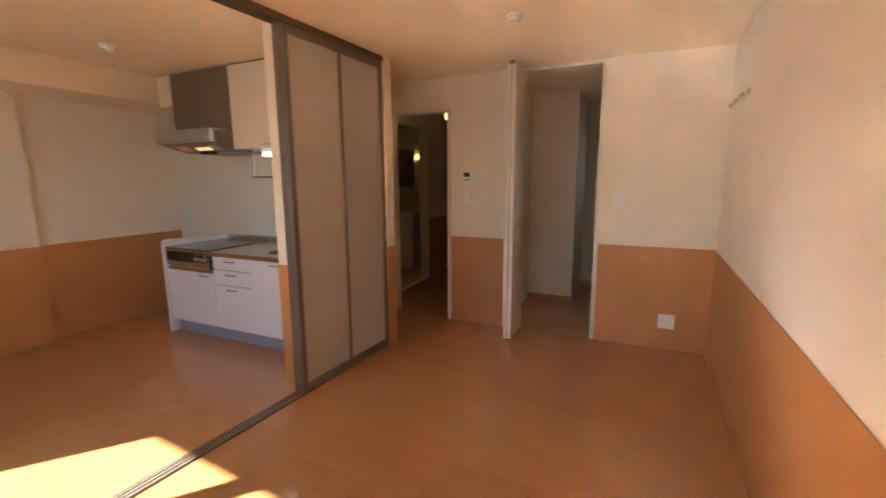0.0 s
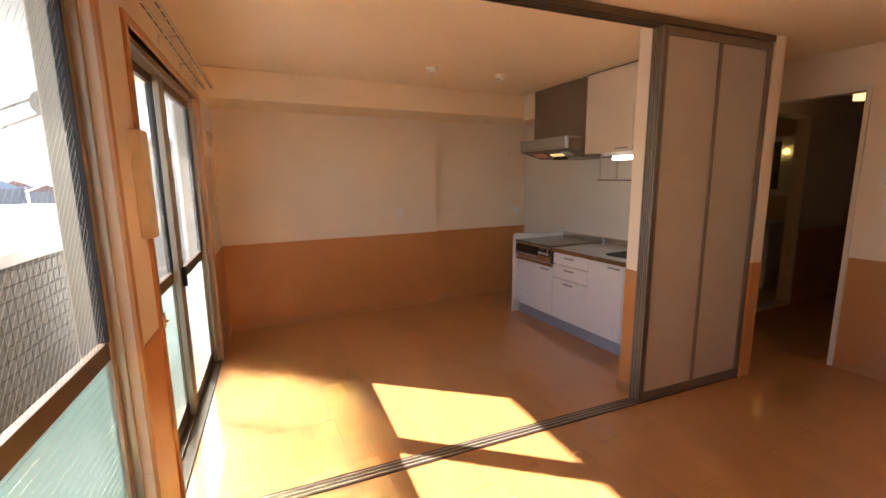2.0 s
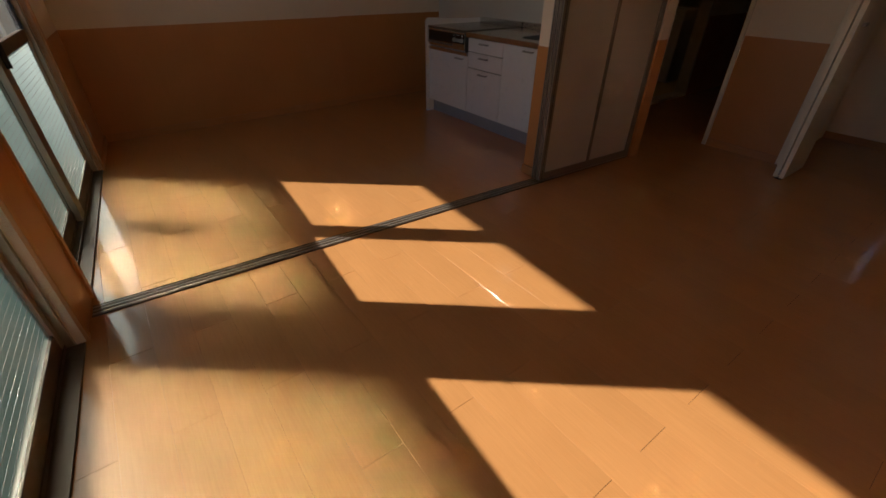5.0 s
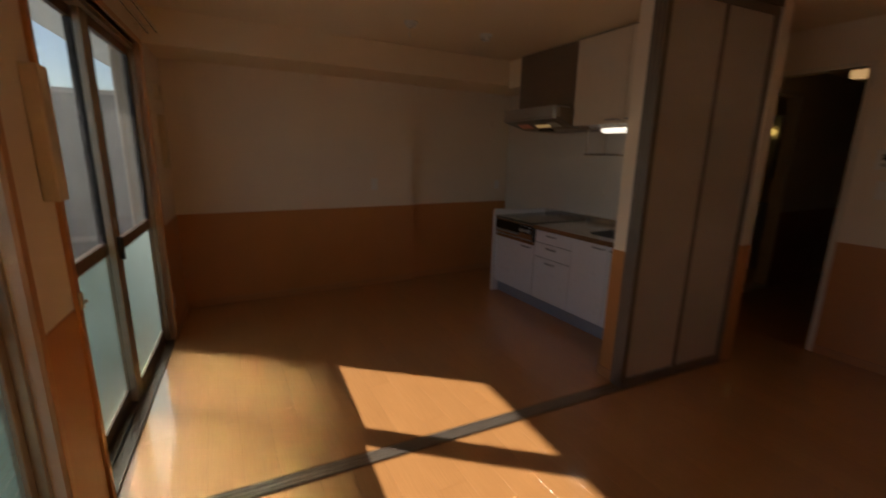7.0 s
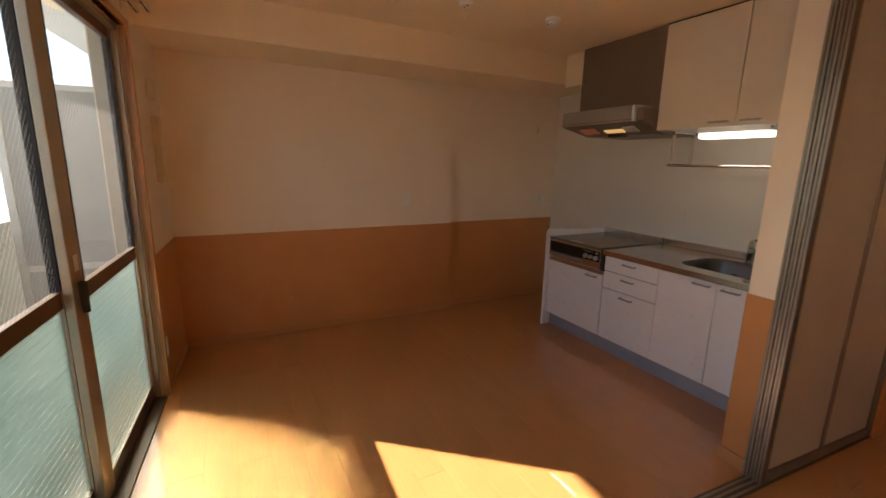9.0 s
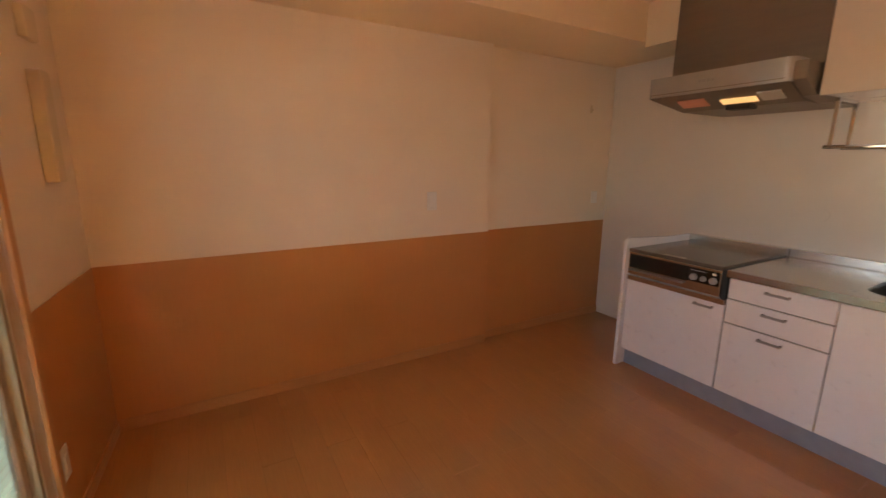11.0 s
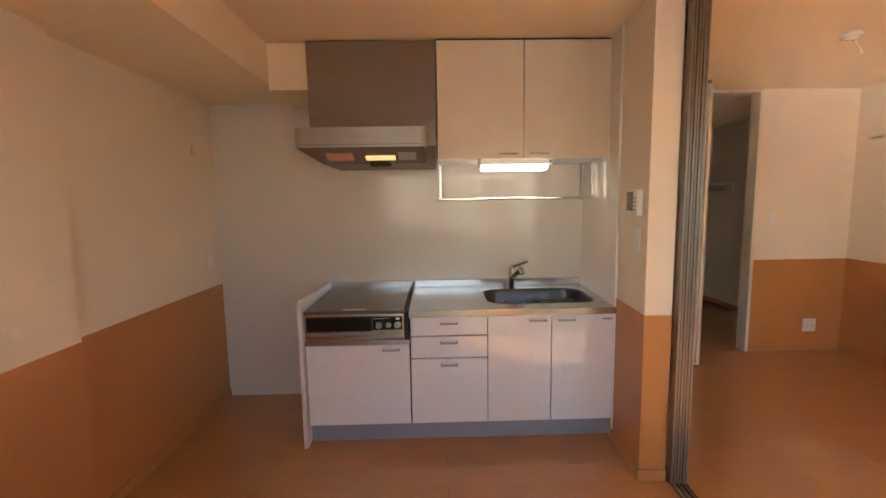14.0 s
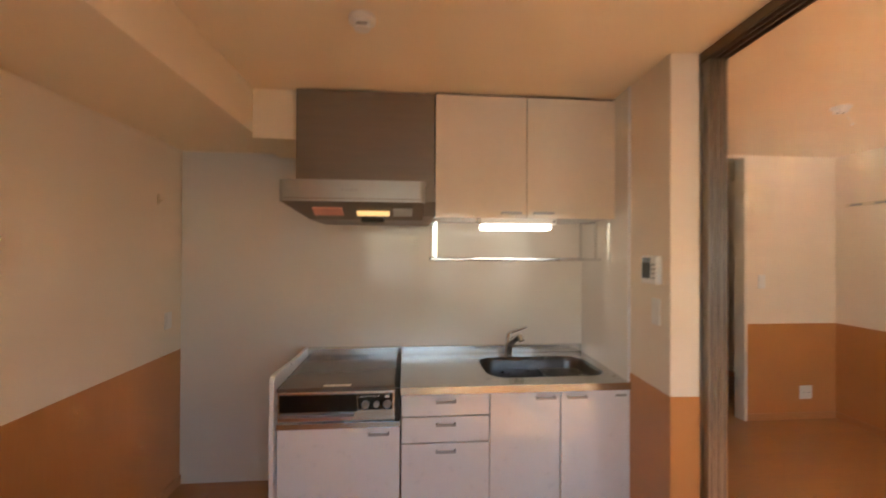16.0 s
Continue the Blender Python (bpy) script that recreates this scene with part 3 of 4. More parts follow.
for x in (0.215, 0.473):
    part("rim", boxes((x, x + 0.007, 4.31, 4.655, 0.73, 0.74)), CHROME, rack)

tap = thing("mixer_tap", "chrome single-lever kitchen mixer tap", "tap")
bm = bmesh.new()
tx, ty = 0.06, 4.735
rod(bm, (tx, ty, Z1), (tx, ty, Z1 + 0.012), 0.034, 20)
rod(bm, (tx, ty, Z1 + 0.012), (tx + 0.006, ty - 0.01, Z1 + 0.09), 0.027, 20, 0.9)
part("base", bm, CHROME, tap, "", True)
bm = bmesh.new()
rod(bm, (tx + 0.004, ty - 0.005, Z1 + 0.075), (tx + 0.05, ty - 0.10, Z1 + 0.15), 0.022, 18, 0.9)
rod(bm, (tx + 0.05, ty - 0.10, Z1 + 0.15), (tx + 0.058, ty - 0.118, Z1 + 0.118), 0.021, 18, 0.9)
part("spout", bm, CHROME, tap, "", True)
bm = bmesh.new()
rod(bm, (tx + 0.006, ty - 0.01, Z1 + 0.09), (tx + 0.008, ty - 0.012, Z1 + 0.15), 0.026, 18, 0.8)
rod(bm, (tx + 0.008, ty - 0.01, Z1 + 0.15), (tx + 0.11, ty - 0.05, Z1 + 0.195), 0.012, 12, 0.6)
part("lever", bm, CHROME, tap, "", True)

# built-in cooker with grill
st = thing("cooker", "built-in cooker with a glass top and a grill drawer", "cooker")
part("body", boxes((-1.215, -0.656, 4.165, 4.80, 0.63, 0.785)), GREYP, st)
part("top_plate", boxes((-1.218, -0.654, 4.140, 4.80, 0.786, 0.806), bevel=0.003), plain("grey-brown glass cooktop", (0.16, 0.135, 0.11), 0.18, 0.2, vary=0.02, bump=0.0), st, "grey-brown glass cooktop")
part("top_label", boxes((-1.00, -0.87, 4.155, 4.185, 0.806, 0.807)), plain("pale label", (0.5, 0.42, 0.32), 0.5), st)
f = part("front_panel", boxes((-1.216, -0.656, 4.142, 4.165, 0.642, 0.786), bevel=0.003), STEEL, st)
part("grill_window", boxes((-1.205, -0.835, 4.138, 4.142, 0.688, 0.772), bevel=0.001), BLACK, f, "black glass grill window")
part("grill_bar", boxes((-1.20, -0.85, 4.122, 4.138, 0.668, 0.680), bevel=0.003), HANDLE, f)
part("control_panel", boxes((-0.832, -0.664, 4.138, 4.142, 0.694, 0.772), bevel=0.001), BLACK, f)
part("ticks", boxes(*[(-0.82 + k * 0.012, -0.814 + k * 0.012, 4.137, 4.138, 0.758, 0.761) for k in range(8)]), PLASTIC, f)
for kx, r in ((-0.795, 0.019), (-0.742, 0.015), (-0.690, 0.019)):
    bm = bmesh.new()
    rod(bm, (kx, 4.138, 0.722), (kx, 4.118, 0.722), r, 20, 0.85)
    part("knob", bm, GREYP, f, "", True)
part("mark", boxes((-0.700, -0.680, 4.137, 4.138, 0.752, 0.764)), PLASTIC, f)
# near-black fill that paints the shade in the gap beside the cooker
part("side_gap_shade", boxes((-0.654, -0.628, 4.15, 4.80, 0.635, 0.795)), DARK, st)
part("back_strip", boxes((-1.222, -0.630, 4.80, 4.843, 0.76, 0.848), bevel=0.003), STEEL, st)
part("lower_strip", boxes((-1.222, -0.627, 4.145, 4.17, 0.603, 0.632), bevel=0.002), STEEL, st)

# range hood
hood = thing("range_hood", "grey range hood with a dark grey-brown cover", "range hood")
part("cover", boxes((-1.185, -0.450, 4.33, 4.84, 1.80, H - 0.008), bevel=0.003), HOODM, hood)
bm = bmesh.new()
lip = rounded(-1.232, -0.500, 4.17, 4.84, 0.045, 5)
profile(bm, lip, "z", 1.715, 1.822)
part("canopy", bm, HOODS, hood, "silver-grey canopy lip", True)
bm = bmesh.new()
top4 = [bm.verts.new(p) for p in ((-1.225, 4.185, 1.716), (-0.515, 4.185, 1.716), (-0.515, 4.84, 1.716), (-1.225, 4.84, 1.716))]
low4 = [bm.verts.new(p) for p in ((-1.12, 4.37, 1.640), (-0.515, 4.37, 1.640), (-0.515, 4.84, 1.640), (-1.12, 4.84, 1.640))]
bm.faces.new(top4)
bm.faces.new(low4[::-1])
for i in range(4):
    bm.faces.new((top4[i], low4[i], low4[(i + 1) % 4], top4[(i + 1) % 4]))
bmesh.ops.recalc_face_normals(bm, faces=bm.faces)
part("underside", bm, HOODM, hood)
part("lip_groove", boxes((-1.20, -0.53, 4.1685, 4.17, 1.727, 1.731)), HOODM, hood)
bm = bmesh.new()
profile(bm, [(4.19, 1.8), (4.19, 1.72), (4.33, 1.66), (4.50, 1.64), (4.84, 1.64), (4.84, 1.8)], "x", -0.512, -0.455)
part("side_cheek", bm, HOODM, hood)


def under(name, x0, x1, mat, label="", lo=-0.035, hi=0.045):
    ob = part(name, boxes((x0, x1, lo, hi, -0.006, 0.0)), mat, hood, label)
    ob.matrix_world = Matrix.Translation((0, 4.275, 1.6785)) @ Matrix.Rotation(radians(-22.5), 4, "X")
    return ob


under("warning_label", -1.08, -0.93, RED, "orange-red warning label")
under("lamp_cover", -0.86, -0.69, lamp_material("warm hood lamp", (1.0, 0.6, 0.2), 0.13), "lit warm lamp cover", 0.0, 0.045)
under("note_label", -0.67, -0.57, plain("pale sticker", (0.5, 0.5, 0.48), 0.5))
part("grease_cup", boxes((-0.84, -0.72, 4.30, 4.38, 1.625, 1.652), bevel=0.004), DARK, hood)
for k in range(4):
    part("button", boxes((-0.925 + k * 0.022, -0.911 + k * 0.022, 4.166, 4.17, 1.765, 1.778)), GREYP, hood)

# wall cabinet
cab = thing("wall_cabinet", "glossy cream-white two-door wall cabinet under the ceiling", "cabinet")
part("body", boxes((-0.445, 0.577, 4.34, 4.84, 1.662, H - 0.004)), WHITE, cab)
# dark strip standing in for the shade between cabinet and ceiling
part("top_gap_shade", boxes((-0.447, 0.579, 4.325, 4.34, H - 0.010, H - 0.004)), DARK, cab)
CREAMD = plain("glossy cream laminate", (0.80, 0.69, 0.56), 0.2, vary=0.012, scale=20, bump=0.006, coat=0.8)
for x0, x1, hx in ((-0.445, 0.058, -0.03), (0.062, 0.577, 0.15)):
    d = part("door", boxes((x0, x1, 4.32, 4.34, 1.655, H - 0.012), bevel=0.003), CREAMD, cab)
    handle(d, hx, 1.682, 4.32, 0.11)

# lamp and dish rack under the cabinet
lampu = thing("under_cabinet_lamp", "lit white fluorescent lamp under the wall cabinet", "lamp")
part("housing", boxes((-0.19, 0.25, 4.37, 4.47, 1.625, 1.66), bevel=0.006), PLASTIC, lampu)
part("diffuser", boxes((-0.18, 0.22, 4.365, 4.47, 1.592, 1.625), bevel=0.012), lamp_material("white tube light", (1.0, 0.93, 0.78), 0.8), lampu, "lit white diffuser")
part("switch", boxes((0.225, 0.24, 4.366, 4.37, 1.635, 1.65)), GREYP, lampu)
rk = thing("hanging_rack", "chrome hanging dish rack under the wall cabinet", "dish rack")
bm = bmesh.new()
for y in (4.50, 4.72):
    rod(bm, (-0.455, y, 1.425), (0.57, y, 1.425), 0.009, 10)
for k in range(16):
    x = -0.40 + k * 0.062
    rod(bm, (x, 4.50, 1.425), (x, 4.72, 1.425), 0.0035, 6)
part("shelf", bm, CHROME, rk, "", True)
for x in (-0.43, 0.54):
    for y in (4.50, 4.72):
        part("upright", boxes((x - 0.008, x + 0.008, y - 0.006, y + 0.006, 1.425, 1.66)), CHROME, rk)
    part("side_bar", boxes((x - 0.006, x + 0.006, 4.50, 4.72, 1.644, 1.658)), CHROME, rk)


# ---- fittings on walls and ceiling ----
def plate(name, label, category, m, w, h, detail):
    """A plate that faces -y in its own frame, centred at its origin."""
    t = thing(name, label, category, m)
    part("cover_plate", boxes((-w / 2, w / 2, -0.008, 0, -h / 2, h / 2), bevel=0.003), PLASTIC, t)
    detail(t)
    return t


def rocker(t):
    part("rocker", boxes((-0.012, 0.012, -0.012, -0.008, -0.035, 0.035), bevel=0.002), PLASTIC, t)


def sockets(t):
    for x in (-0.025, 0.025):
        part("socket", boxes((x - 0.018, x + 0.018, -0.010, -0.008, -0.03, 0.03), bevel=0.001), PLASTIC, t)
        for dx in (-0.006, 0.006):
            part("slot", boxes((x + dx - 0.0012, x + dx + 0.0012, -0.0106, -0.010, -0.006, 0.006)), DARK, t)


def facing(x, y, z, rz):
    return pose(x, y, z, 0, 0, rz)


plate("socket_plate", "white double wall socket", "socket", facing(2.95, YF - P, 0.237, 0), 0.12, 0.12, sockets)
plate("light_switch", "white wall light switch", "switch", facing(2.53, YF, 1.22, 0), 0.07, 0.12, rocker)
plate("light_switch", "white wall light switch", "switch", facing(1.207, YF, 1.225, 0), 0.07, 0.12, rocker)
plate("light_switch", "white wall light switch beside the intercom", "switch", W @ facing(2.317, 2.735, 1.20, -90) , 0.07, 0.12, rocker)
plate("socket_plate", "white wall socket on the cream wall", "socket", facing(XL, 3.10, 1.084, -90) @ Matrix.Rotation(radians(180), 4, "Z"), 0.07, 0.12, rocker)
wc = thing("wall_disc", "small white round disc on the kitchen panel", "disc")
bm = bmesh.new()
rod(bm, (-0.52, YK - 0.006, 1.06), (-0.52, YK - 0.012, 1.06), 0.035, 24)
part("plate", bm, PANELW, wc)
hk = thing("wall_hook", "small cream hook high on the wall", "hook")
part("plate", boxes((-2.016, -2.008, 4.58, 4.60, 1.73, 1.79), bevel=0.002), CREAMP, hk)
bm = bmesh.new()
rod(bm, (-2.008, 4.59, 1.745), (-1.988, 4.59, 1.755), 0.004, 8)
part("peg", bm, CREAMP, hk)
plate("socket_plate", "small white socket on the wall", "socket", facing(-2.016, 4.70, 1.05, 90), 0.07, 0.1, rocker)
plate("socket_plate", "white low wall socket", "socket", W @ facing(0.64, P, 0.28, 180), 0.07, 0.12, rocker)


def thermostat(t):
    part("screen", boxes((-0.03, 0.03, -0.011, -0.008, -0.005, 0.035), bevel=0.001), DARK, t, "dark display")
    part("buttons", boxes((-0.03, -0.005, -0.010, -0.008, -0.045, -0.025), (0.005, 0.03, -0.010, -0.008, -0.045, -0.025)), GREYP, t)


plate("controller", "white wall controller with a small dark display", "controller", facing(1.20, YF, 1.425, 0), 0.13, 0.13, thermostat)
ic = thing("intercom", "white wall intercom with a dark screen", "intercom", W @ facing(2.317, 2.755, 1.39, -90))
part("case", boxes((-0.07, 0.07, -0.03, 0, -0.065, 0.065), bevel=0.006), PLASTIC, ic)
part("screen", boxes((-0.055, 0.02, -0.032, -0.03, -0.04, 0.055), bevel=0.001), BLACK, ic)
part("speaker", boxes(*[(0.03, 0.06, -0.0315, -0.03, -0.04 + k * 0.02, -0.032 + k * 0.02) for k in range(4)]), GREYP, ic)

# long cream cover boxes beside the window
def cover_box(u, z0, z1, label):
    c = thing("duct_cover", label, "cover", W)
    part("case", boxes((u - 0.04, u + 0.04, 0.0, 0.045, z0, z1), bevel=0.006), CREAMP, c)
    part("grip", boxes((u - 0.042, u - 0.04, 0.015, 0.03, z0 + 0.08, z0 + 0.14), bevel=0.0005), ALUD, c)


cover_box(2.455, 1.23, 1.64, "cream plastic cover box on the pillar between the windows")
cover_box(0.30, 1.25, 1.65, "slim cream plastic cover box on the wall by the window")
pl = thing("wall_vent", "small cream vent cap on the window wall", "cover", W)
part("case", boxes((0.25, 0.35, 0.0, 0.03, 1.75, 1.86), bevel=0.006), CREAMP, pl)
tb = thing("tieback_hook", "small cream curtain tieback hook on the trim", "hook", W)
part("plate", boxes((2.375, 2.40, 0.014, 0.022, 0.84, 0.90), bevel=0.002), CREAMP, tb)
bm = bmesh.new()
rod(bm, (2.387, 0.02, 0.86), (2.387, 0.034, 0.87), 0.005, 8)
part("peg", bm, CREAMP, tb)


def ceiling_rose(x, y, pull):
    r = thing("ceiling_socket", "white ceiling lamp socket", "ceiling fitting", Matrix.Translation((x, y, H)))
    bm = bmesh.new()
    rod(bm, (0, 0, -0.012), (0, 0, 0), 0.05, 24)
    rod(bm, (0, 0, -0.034), (0, 0, -0.012), 0.036, 24)
    part("base", bm, PLASTIC, r, "", True)
    part("contact", boxes((-0.025, -0.010, -0.004, 0.004, -0.036, -0.033), (0.010, 0.025, -0.004, 0.004, -0.036, -0.033)), DARK, r)
    if pull:
        bm = bmesh.new()
        rod(bm, (0.01, -0.02, -0.034), (0.04, -0.03, -0.10), 0.002, 6)
        rod(bm, (0.04, -0.03, -0.10), (0.042, -0.03, -0.115), 0.006, 8)
        part("tag", bm, PLASTIC, r)


ceiling_rose(-0.785, 2.985, True)
ceiling_rose(1.95, 4.31, True)
det = thing("smoke_detector", "small white ceiling detector", "detector", Matrix.Translation((-0.77, 3.63, H)))
bm = bmesh.new()
rod(bm, (0, 0, -0.02), (0, 0, 0), 0.05, 24)
rod(bm, (0, 0, -0.045), (0, 0, -0.02), 0.03, 24)
part("case", bm, PLASTIC, det, "", True)
part("slot", boxes((-0.02, 0.02, -0.0305, -0.028, -0.04, -0.035)), DARK, det)

# picture rail bracket on the side wall
hk = thing("hook_rail", "slim metal hook rail on the side wall", "hook rail", E)
part("bar", boxes((4.90, 4.92, 3.80, 4.42, 1.875, 1.905), bevel=0.003), CREAMP, hk)
for k in range(3):
    y = 3.88 + k * 0.2
    part("hook", boxes((4.885, 4.90, y, y + 0.09, 1.880, 1.895), bevel=0.003), GREYP, hk)

# folding closet door, open
fd = thing("folding_door", "cream folding closet door standing open", "door")
for k, (xa, xb) in enumerate(((1.668, 1.698), (1.706, 1.736))):
    a = part("leaf", boxes((xa, xb, 5.175, 5.555, 0.012, 2.30), bevel=0.002), FRAMEW, fd)
    if k == 1:
        part("handle", boxes((xb, xb + 0.02, 5.24, 5.30, 0.98, 1.0), bevel=0.003), HANDLE, a)
part("pivot", boxes((1.681, 1.721, 5.18, 5.22, 2.30, 2.325)), ALUD, fd)
part("floor_pin", boxes((1.681, 1.721, 5.18, 5.22, 0.0, 0.014)), DARK, fd)
part("hinge", boxes((1.696, 1.708, 5.172, 5.176, 0.03, 0.07), (1.696, 1.708, 5.172, 5.176, 2.2, 2.26)), HANDLE, fd)

# closet shelf and slit window
sh = thing("closet_shelf", "closet shelf board with a clothes rail", "shelf")
part("board", boxes((2.45, 3.295, 7.05, 7.495, 1.575, 1.60), bevel=0.002), FRAMEW, sh)
bm = bmesh.new()
rod(bm, (2.45, 7.2, 1.52), (3.295, 7.2, 1.52), 0.014, 12)
part("rail", bm, HANDLE, sh)
for x in (2.45, 3.27):
    part("bracket", boxes((x, x + 0.025, 7.05, 7.495, 1.50, 1.575)), FRAMEW, sh)
w3 = tagged(thing("window_3", "narrow bright closet window with frosted glass", "window"), kind="structure")
part("frame", boxes((2.19, 2.22, 7.5, 7.58, 1.12, 1.8), (2.42, 2.45, 7.5, 7.58, 1.12, 1.8), (2.22, 2.42, 7.5, 7.58, 1.12, 1.15), (2.22, 2.42, 7.5, 7.58, 1.77, 1.8), (2.22, 2.42, 7.5, 7.57, 1.20, 1.215)), ALU, w3)
part("pane", boxes((2.22, 2.42, 7.54, 7.546, 1.15, 1.77)), GLASS, w3)

# hall lamp, washroom
hl = thing("hall_lamp", "lit cream drum ceiling lamp in the hall", "lamp", Matrix.Translation((0.741, 6.2, 0)))
bm = bmesh.new()
rod(bm, (0, 0, 2.06), (0, 0, 2.15), 0.075, 24)
part("shade", bm, lamp_material("warm drum lamp", (1.0, 0.6, 0.25), 0.3), hl, "glowing cream shade", True)
bm = bmesh.new()
rod(bm, (0, 0, 2.15), (0, 0, H), 0.03, 16)
part("mount", bm, PLASTIC, hl)
va = thing("vanity", "white washroom vanity with basin and mirror cabinet", "vanity")
part("cabinet", boxes((-1.1, -0.45, 7.45, 7.89, 0.02, 0.75), bevel=0.004), WHITE, va)
part("basin", boxes((-1.12, -0.43, 7.42, 7.89, 0.75, 0.88), bevel=0.02), PLASTIC, va)
part("mirror_case", boxes((-1.12, -0.43, 7.75, 7.89, 1.2, 1.95), bevel=0.004), PLASTIC, va)
part("mirror", boxes((-0.86, -0.56, 7.742, 7.75, 1.28, 1.88)), MIRROR, va)
bm = bmesh.new()
rod(bm, (-0.80, 7.70, 0.88), (-0.80, 7.62, 1.02), 0.015, 10)
part("tap", bm, CHROME, va)
bm = bmesh.new()
bmesh.ops.create_uvsphere(bm, u_segments=16, v_segments=10, radius=0.035, matrix=Matrix.Translation((-0.50, 7.72, 1.75)))
part("bulb", bm, lamp_material("warm vanity bulb", (1.0, 0.66, 0.16), 0.5), va, "lit warm bulb", True)
dd = tagged(thing("door_2", "dark hall door at the end of the corridor", "door"), kind="structure")
part("leaf", boxes((0.15, 0.95, 8.95, 8.995, 0.01, 2.0), bevel=0.004), plain("dark brown door", (0.03, 0.022, 0.018), 0.4), dd)

# ---- balcony and distance ----
structure("balcony_floor", boxes((-0.9, 6.2, -1.32, -0.16, -0.25, -0.10)), CONC, "grey concrete balcony floor", "floor", W)
structure("balcony_slab", boxes((-7.0, 8.0, -1.33, -0.16, 2.665, 2.85)), SOFFIT, "white painted slab over the balcony", "slab", W)
structure("facade_wall", boxes((-6.8, -0.2, -0.16, -0.02, -0.3, 2.85), (5.5, 8.0, -0.16, -0.02, -0.3, 2.85), (-0.2, 5.5, -0.16, -0.02, H + 0.15, 2.85)), SOFFIT, "painted outer wall of the house", "wall", W)
par = structure("parapet", boxes((-0.9, 6.2, -1.32, -1.20, -0.25, 0.90)), GROUT, "balcony parapet clad in grey-brown tile", "parapet", W)
cp = part("coping", boxes((-0.9, 6.2, -1.34, -1.18, 0.90, 0.99), bevel=0.006), COPING, par, "white metal coping")
scr = thing("balcony_partition", "grey-white balcony partition board in an aluminium frame", "partition", W)
part("board", boxes((-0.02, 0.0, -0.83, -0.24, 0.02, 1.80)), SCREEN, scr)
part("frame", boxes((-0.03, 0.012, -0.86, -0.82, -0.10, 1.83), (-0.03, 0.012, -0.25, -0.20, -0.10, 1.83), (-0.03, 0.012, -0.82, -0.25, 1.795, 1.83), (-0.03, 0.012, -0.82, -0.25, 0.66, 0.70), (-0.03, 0.012, -0.82, -0.25, 0.0, 0.04)), plain("pale aluminium", (0.62, 0.62, 0.60), 0.45, 0.4), scr)
bm = bmesh.new()
arch = [(-0.70, 0.04), (-0.70, 0.46), (-0.685, 0.53), (-0.65, 0.58), (-0.59, 0.605), (-0.50, 0.61), (-0.27, 0.61)]
for (va, za), (vb, zb) in zip(arch, arch[1:]):
    rod(bm, (0.022, va, za), (0.022, vb, zb), 0.011, 10)
part("bent_tube", bm, GREYP, scr, "bent dark grey tube", True)
pipe = thing("drain_pipe", "white balcony drain pipe", "pipe", W)
bm = bmesh.new()
rod(bm, (0.22, -0.235, -0.10), (0.22, -0.235, 2.665), 0.033, 16)
part("tube", bm, COPING, pipe, "", True)
arm = thing("laundry_bracket", "grey laundry pole bracket on the outer pillar", "bracket", W)
u = 2.42
part("mount", boxes((u - 0.03, u + 0.03, -0.18, -0.16, 1.62, 1.82), bevel=0.004), GREYP, arm)
bm = bmesh.new()
profile(bm, rounded(-0.29, -0.18, 1.68, 1.77, 0.04), "x", u - 0.02, u + 0.02)
part("arm", bm, GREYP, arm)
for z in (1.75, 1.69):
    bm = bmesh.new()
    rod(bm, (u, -0.27, z), (u - 0.02, -0.62, z - 0.16), 0.006, 8)
    part("rod", bm, GREYP, arm)

g = bmesh.new()
bmesh.ops.create_grid(g, x_segments=1, y_segments=1, size=1500, matrix=Matrix.Translation((0, 0, -9.5)))
structure("ground", g, GROUND, "grey town ground reaching the horizon", "ground")


def town_house(x, y, w, d, top, mat, label, rz=0.0, gable=False):
    h = thing("town_house", label, "house", pose(x, y, -9.5, 0, 0, rz), "far town houses")
    z = top + 9.5
    part("wall", boxes((-w / 2, w / 2, -d / 2, d / 2, 0, z)), TOWNG, h)
    if gable:
        bm = bmesh.new()
        profile(bm, [(-d / 2 - 0.3, z), (d / 2 + 0.3, z), (0, z + d * 0.25)], "x", -w / 2 - 0.3, w / 2 + 0.3)
        part("roof", bm, mat, h)
    else:
        part("roof", boxes((-w / 2 - 0.3, w / 2 + 0.3, -d / 2 - 0.3, d / 2 + 0.3, z, z + 0.5)), mat, h)
    for k in range(3):
        xx = -w / 2 + w * (k + 0.5) / 3
        part("window", boxes((xx - w * 0.08, xx + w * 0.08, d / 2, d / 2 + 0.05, z - 2.4, z - 1.2)), DARK, h)


hall = thing("factory_hall", "long pale blue-white factory hall with a low curved roof", "building", pose(-52, -22, -9.5, 0, 0, 12))
bm = bmesh.new()
profile(bm, [(-14, 0), (14, 0), (14, 6.3), (10, 7.3), (4, 7.9), (-4, 7.9), (-10, 7.3), (-14, 6.3)], "x", -34, 34)
part("shell", bm, TOWNW, hall)
part("ridge_band", boxes((-34.2, 34.2, 13.98, 14.2, 4.9, 5.1)), COPING, hall)
for k in range(14):
    part("seam", boxes((-32 + k * 4.8, -31.9 + k * 4.8, 14.0, 14.1, 0, 6.2)), COPING, hall)
rnd = random.Random(5)
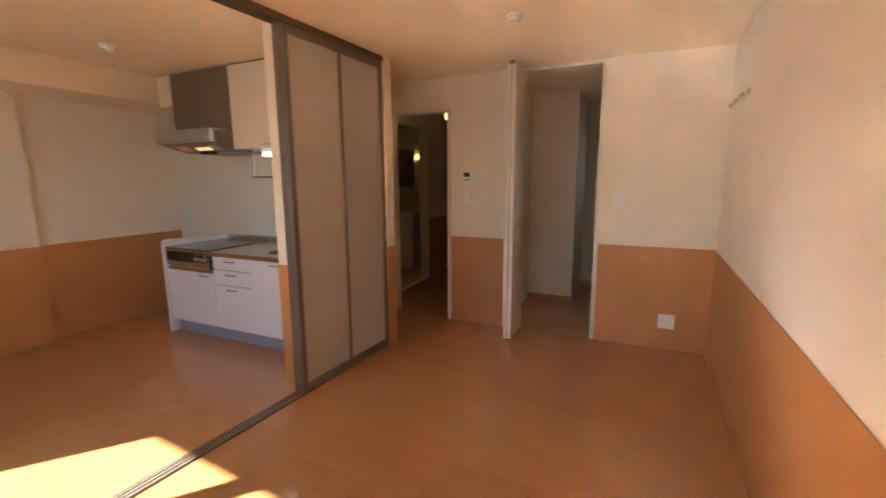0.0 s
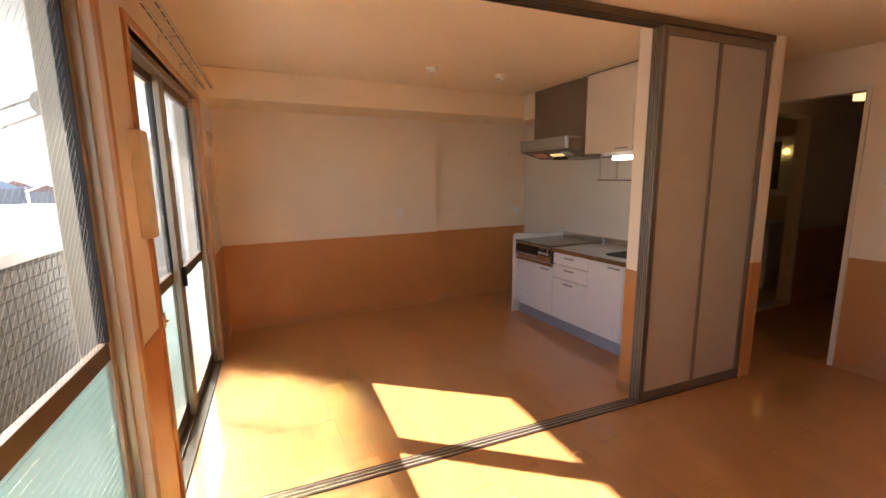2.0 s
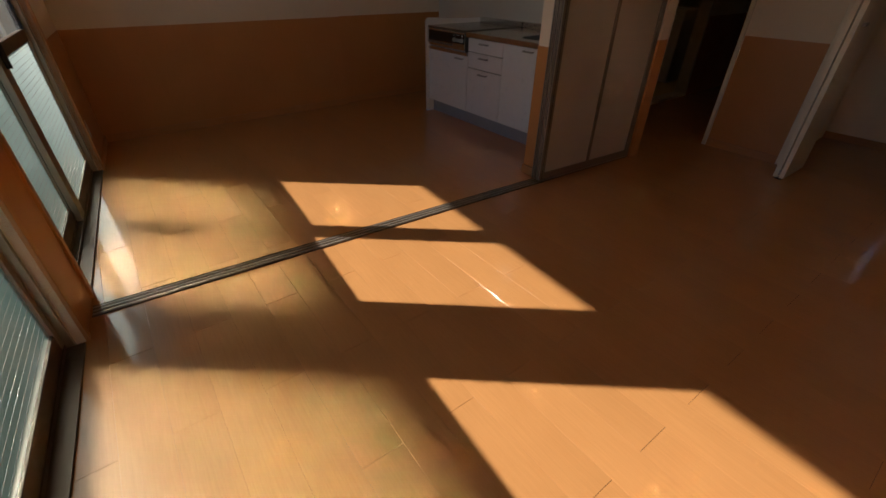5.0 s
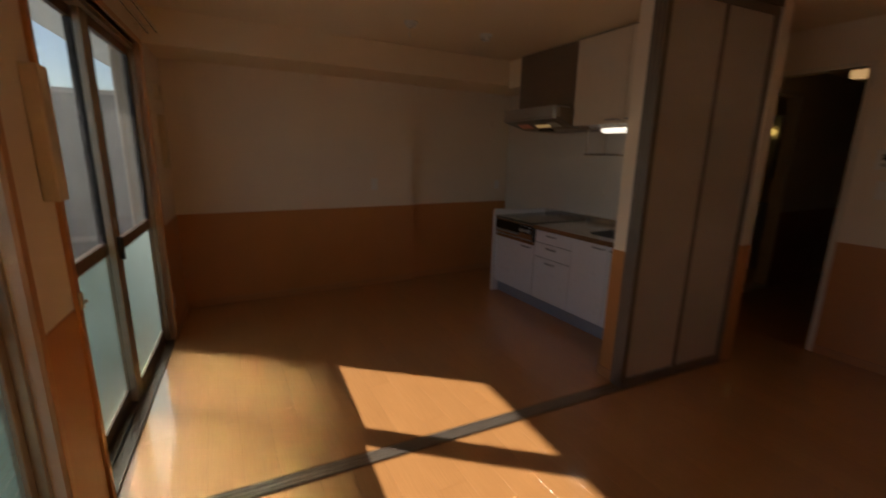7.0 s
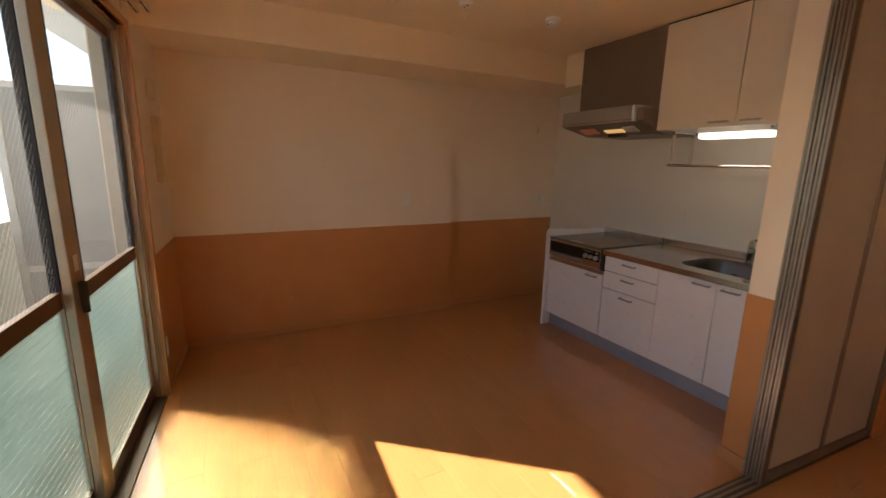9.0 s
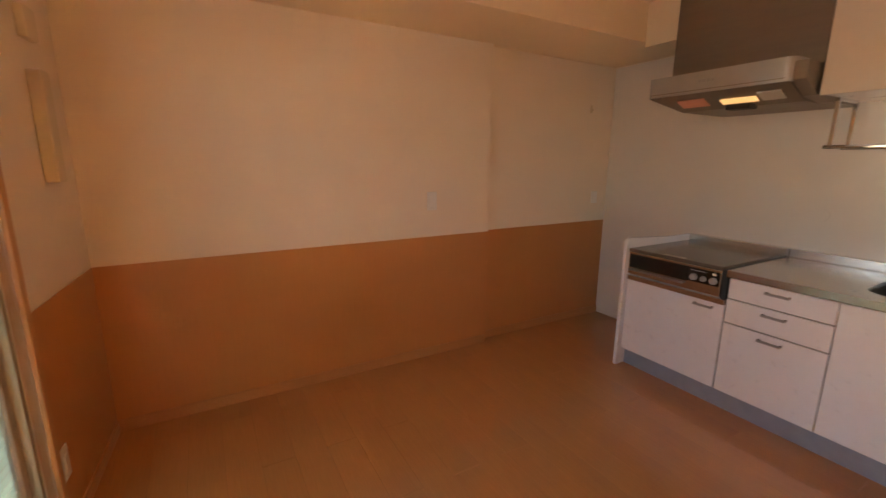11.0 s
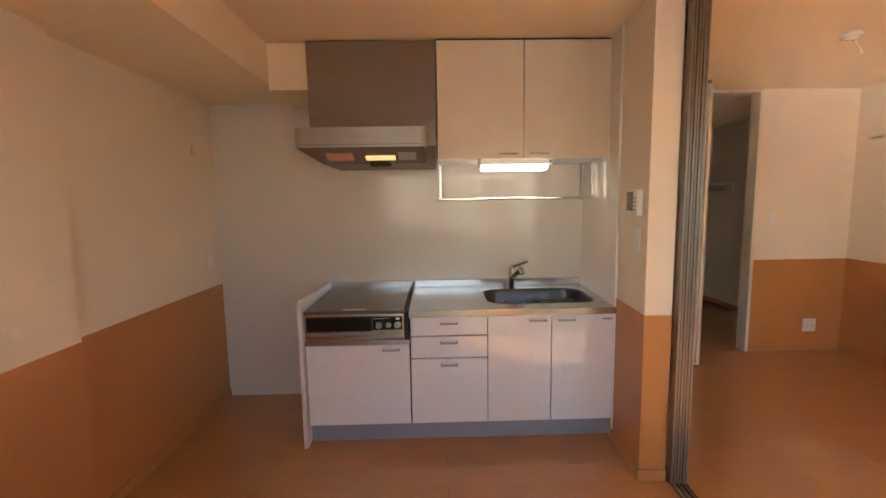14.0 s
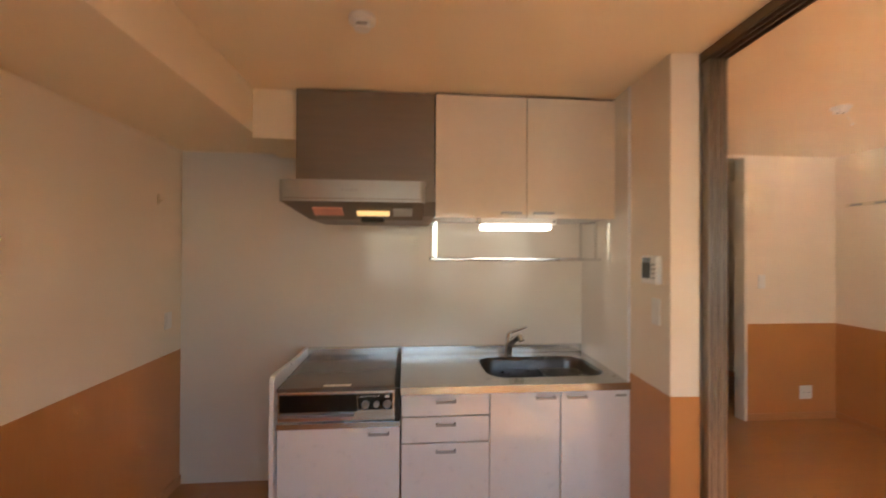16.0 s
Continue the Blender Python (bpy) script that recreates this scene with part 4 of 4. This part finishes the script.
for k in range(70):
    ang = radians(rnd.uniform(55, 150))
    dist = rnd.uniform(105, 320)
    town_house(-dist * math.sin(ang), dist * math.cos(ang) * 0.9 - 20, rnd.uniform(8, 22), rnd.uniform(7, 12), rnd.uniform(-4.5, 0.6) + dist * 0.004, rnd.choice((TOWNG, TOWNR, TOWNW)),
               "small far town house seen over the balcony", rnd.uniform(0, 90), rnd.random() < 0.5)

# ---- floor boards and parapet tiles ----
fl = structure("floor", boxes((-2.15, 3.4, 0.75, 9.1, -0.12, -0.004)), SEAM, "glossy orange wood-plank floor", "floor")
BW, BL = 0.1435, 0.909
meshes = {}


def plank(x0, x1, y0, y1):
    gx, gy = 0.0007, 0.0002
    key = (round(x1 - x0, 3), round(y1 - y0, 3))
    if key not in meshes:
        w, d = x1 - x0 - gx * 2, y1 - y0 - gy * 2
        bm = bmesh.new()
        c = 0.0001
        lo = [bm.verts.new((sx * w / 2, sy * d / 2, -0.004)) for sx, sy in ((-1, -1), (1, -1), (1, 1), (-1, 1))]
        mi = [bm.verts.new((sx * w / 2, sy * d / 2, -c)) for sx, sy in ((-1, -1), (1, -1), (1, 1), (-1, 1))]
        hi = [bm.verts.new((sx * (w / 2 - c), sy * (d / 2 - c), 0)) for sx, sy in ((-1, -1), (1, -1), (1, 1), (-1, 1))]
        for a, b in ((lo, mi), (mi, hi)):
            for i in range(4):
                bm.faces.new((a[i], a[(i + 1) % 4], b[(i + 1) % 4], b[i]))
        bm.faces.new(hi)
        me = bpy.data.meshes.new("plank")
        bm.to_mesh(me)
        bm.free()
        me.materials.append(FLOOR)
        meshes[key] = me
    ob = new("plank", meshes[key])
    ob.location = ((x0 + x1) / 2, (y0 + y1) / 2, 0)
    ob.parent = fl


def lay(xa, xb, ya, yb):
    row = math.floor((ya - 1.34) / BW)
    while 1.34 + row * BW < yb - 1e-6:
        y0, y1 = max(ya, 1.34 + row * BW), min(yb, 1.34 + (row + 1) * BW)
        off = 1.39 if row % 2 == 0 else 1.39 + BL / 2
        k = math.floor((xa - off) / BL)
        while off + k * BL < xb - 1e-6:
            x0, x1 = max(xa, off + k * BL), min(xb, off + (k + 1) * BL)
            if x1 - x0 > 0.02 and y1 - y0 > 0.01:
                plank(x0, x1, y0, y1)
            k += 1
        row += 1


lay(-2.015, XR, 0.93, 5.5)
lay(0.0, 1.15, 5.5, 9.0)
lay(1.56, 3.3, 5.5, 7.5)
structure("floor_washroom", boxes((-1.8, 0.0, 5.0, 7.9, -0.004, 0.004)), YELLOW, "pale vinyl washroom floor", "floor")

TS = 0.095
tm = boxes((-TS / 2 + 0.004, TS / 2 - 0.004, -0.008, 0.008, -TS / 2 + 0.004, TS / 2 - 0.004), bevel=0.002)
tme = bpy.data.meshes.new("tile")
tm.to_mesh(tme)
tm.free()
tme.materials.append(TILE)
for i in range(27):
    for j in range(10):
        t = new("tile", tme)
        t.parent = par
        t.location = (0.02 + TS * (i + 0.5), -1.196, -0.08 + TS * (j + 0.5))
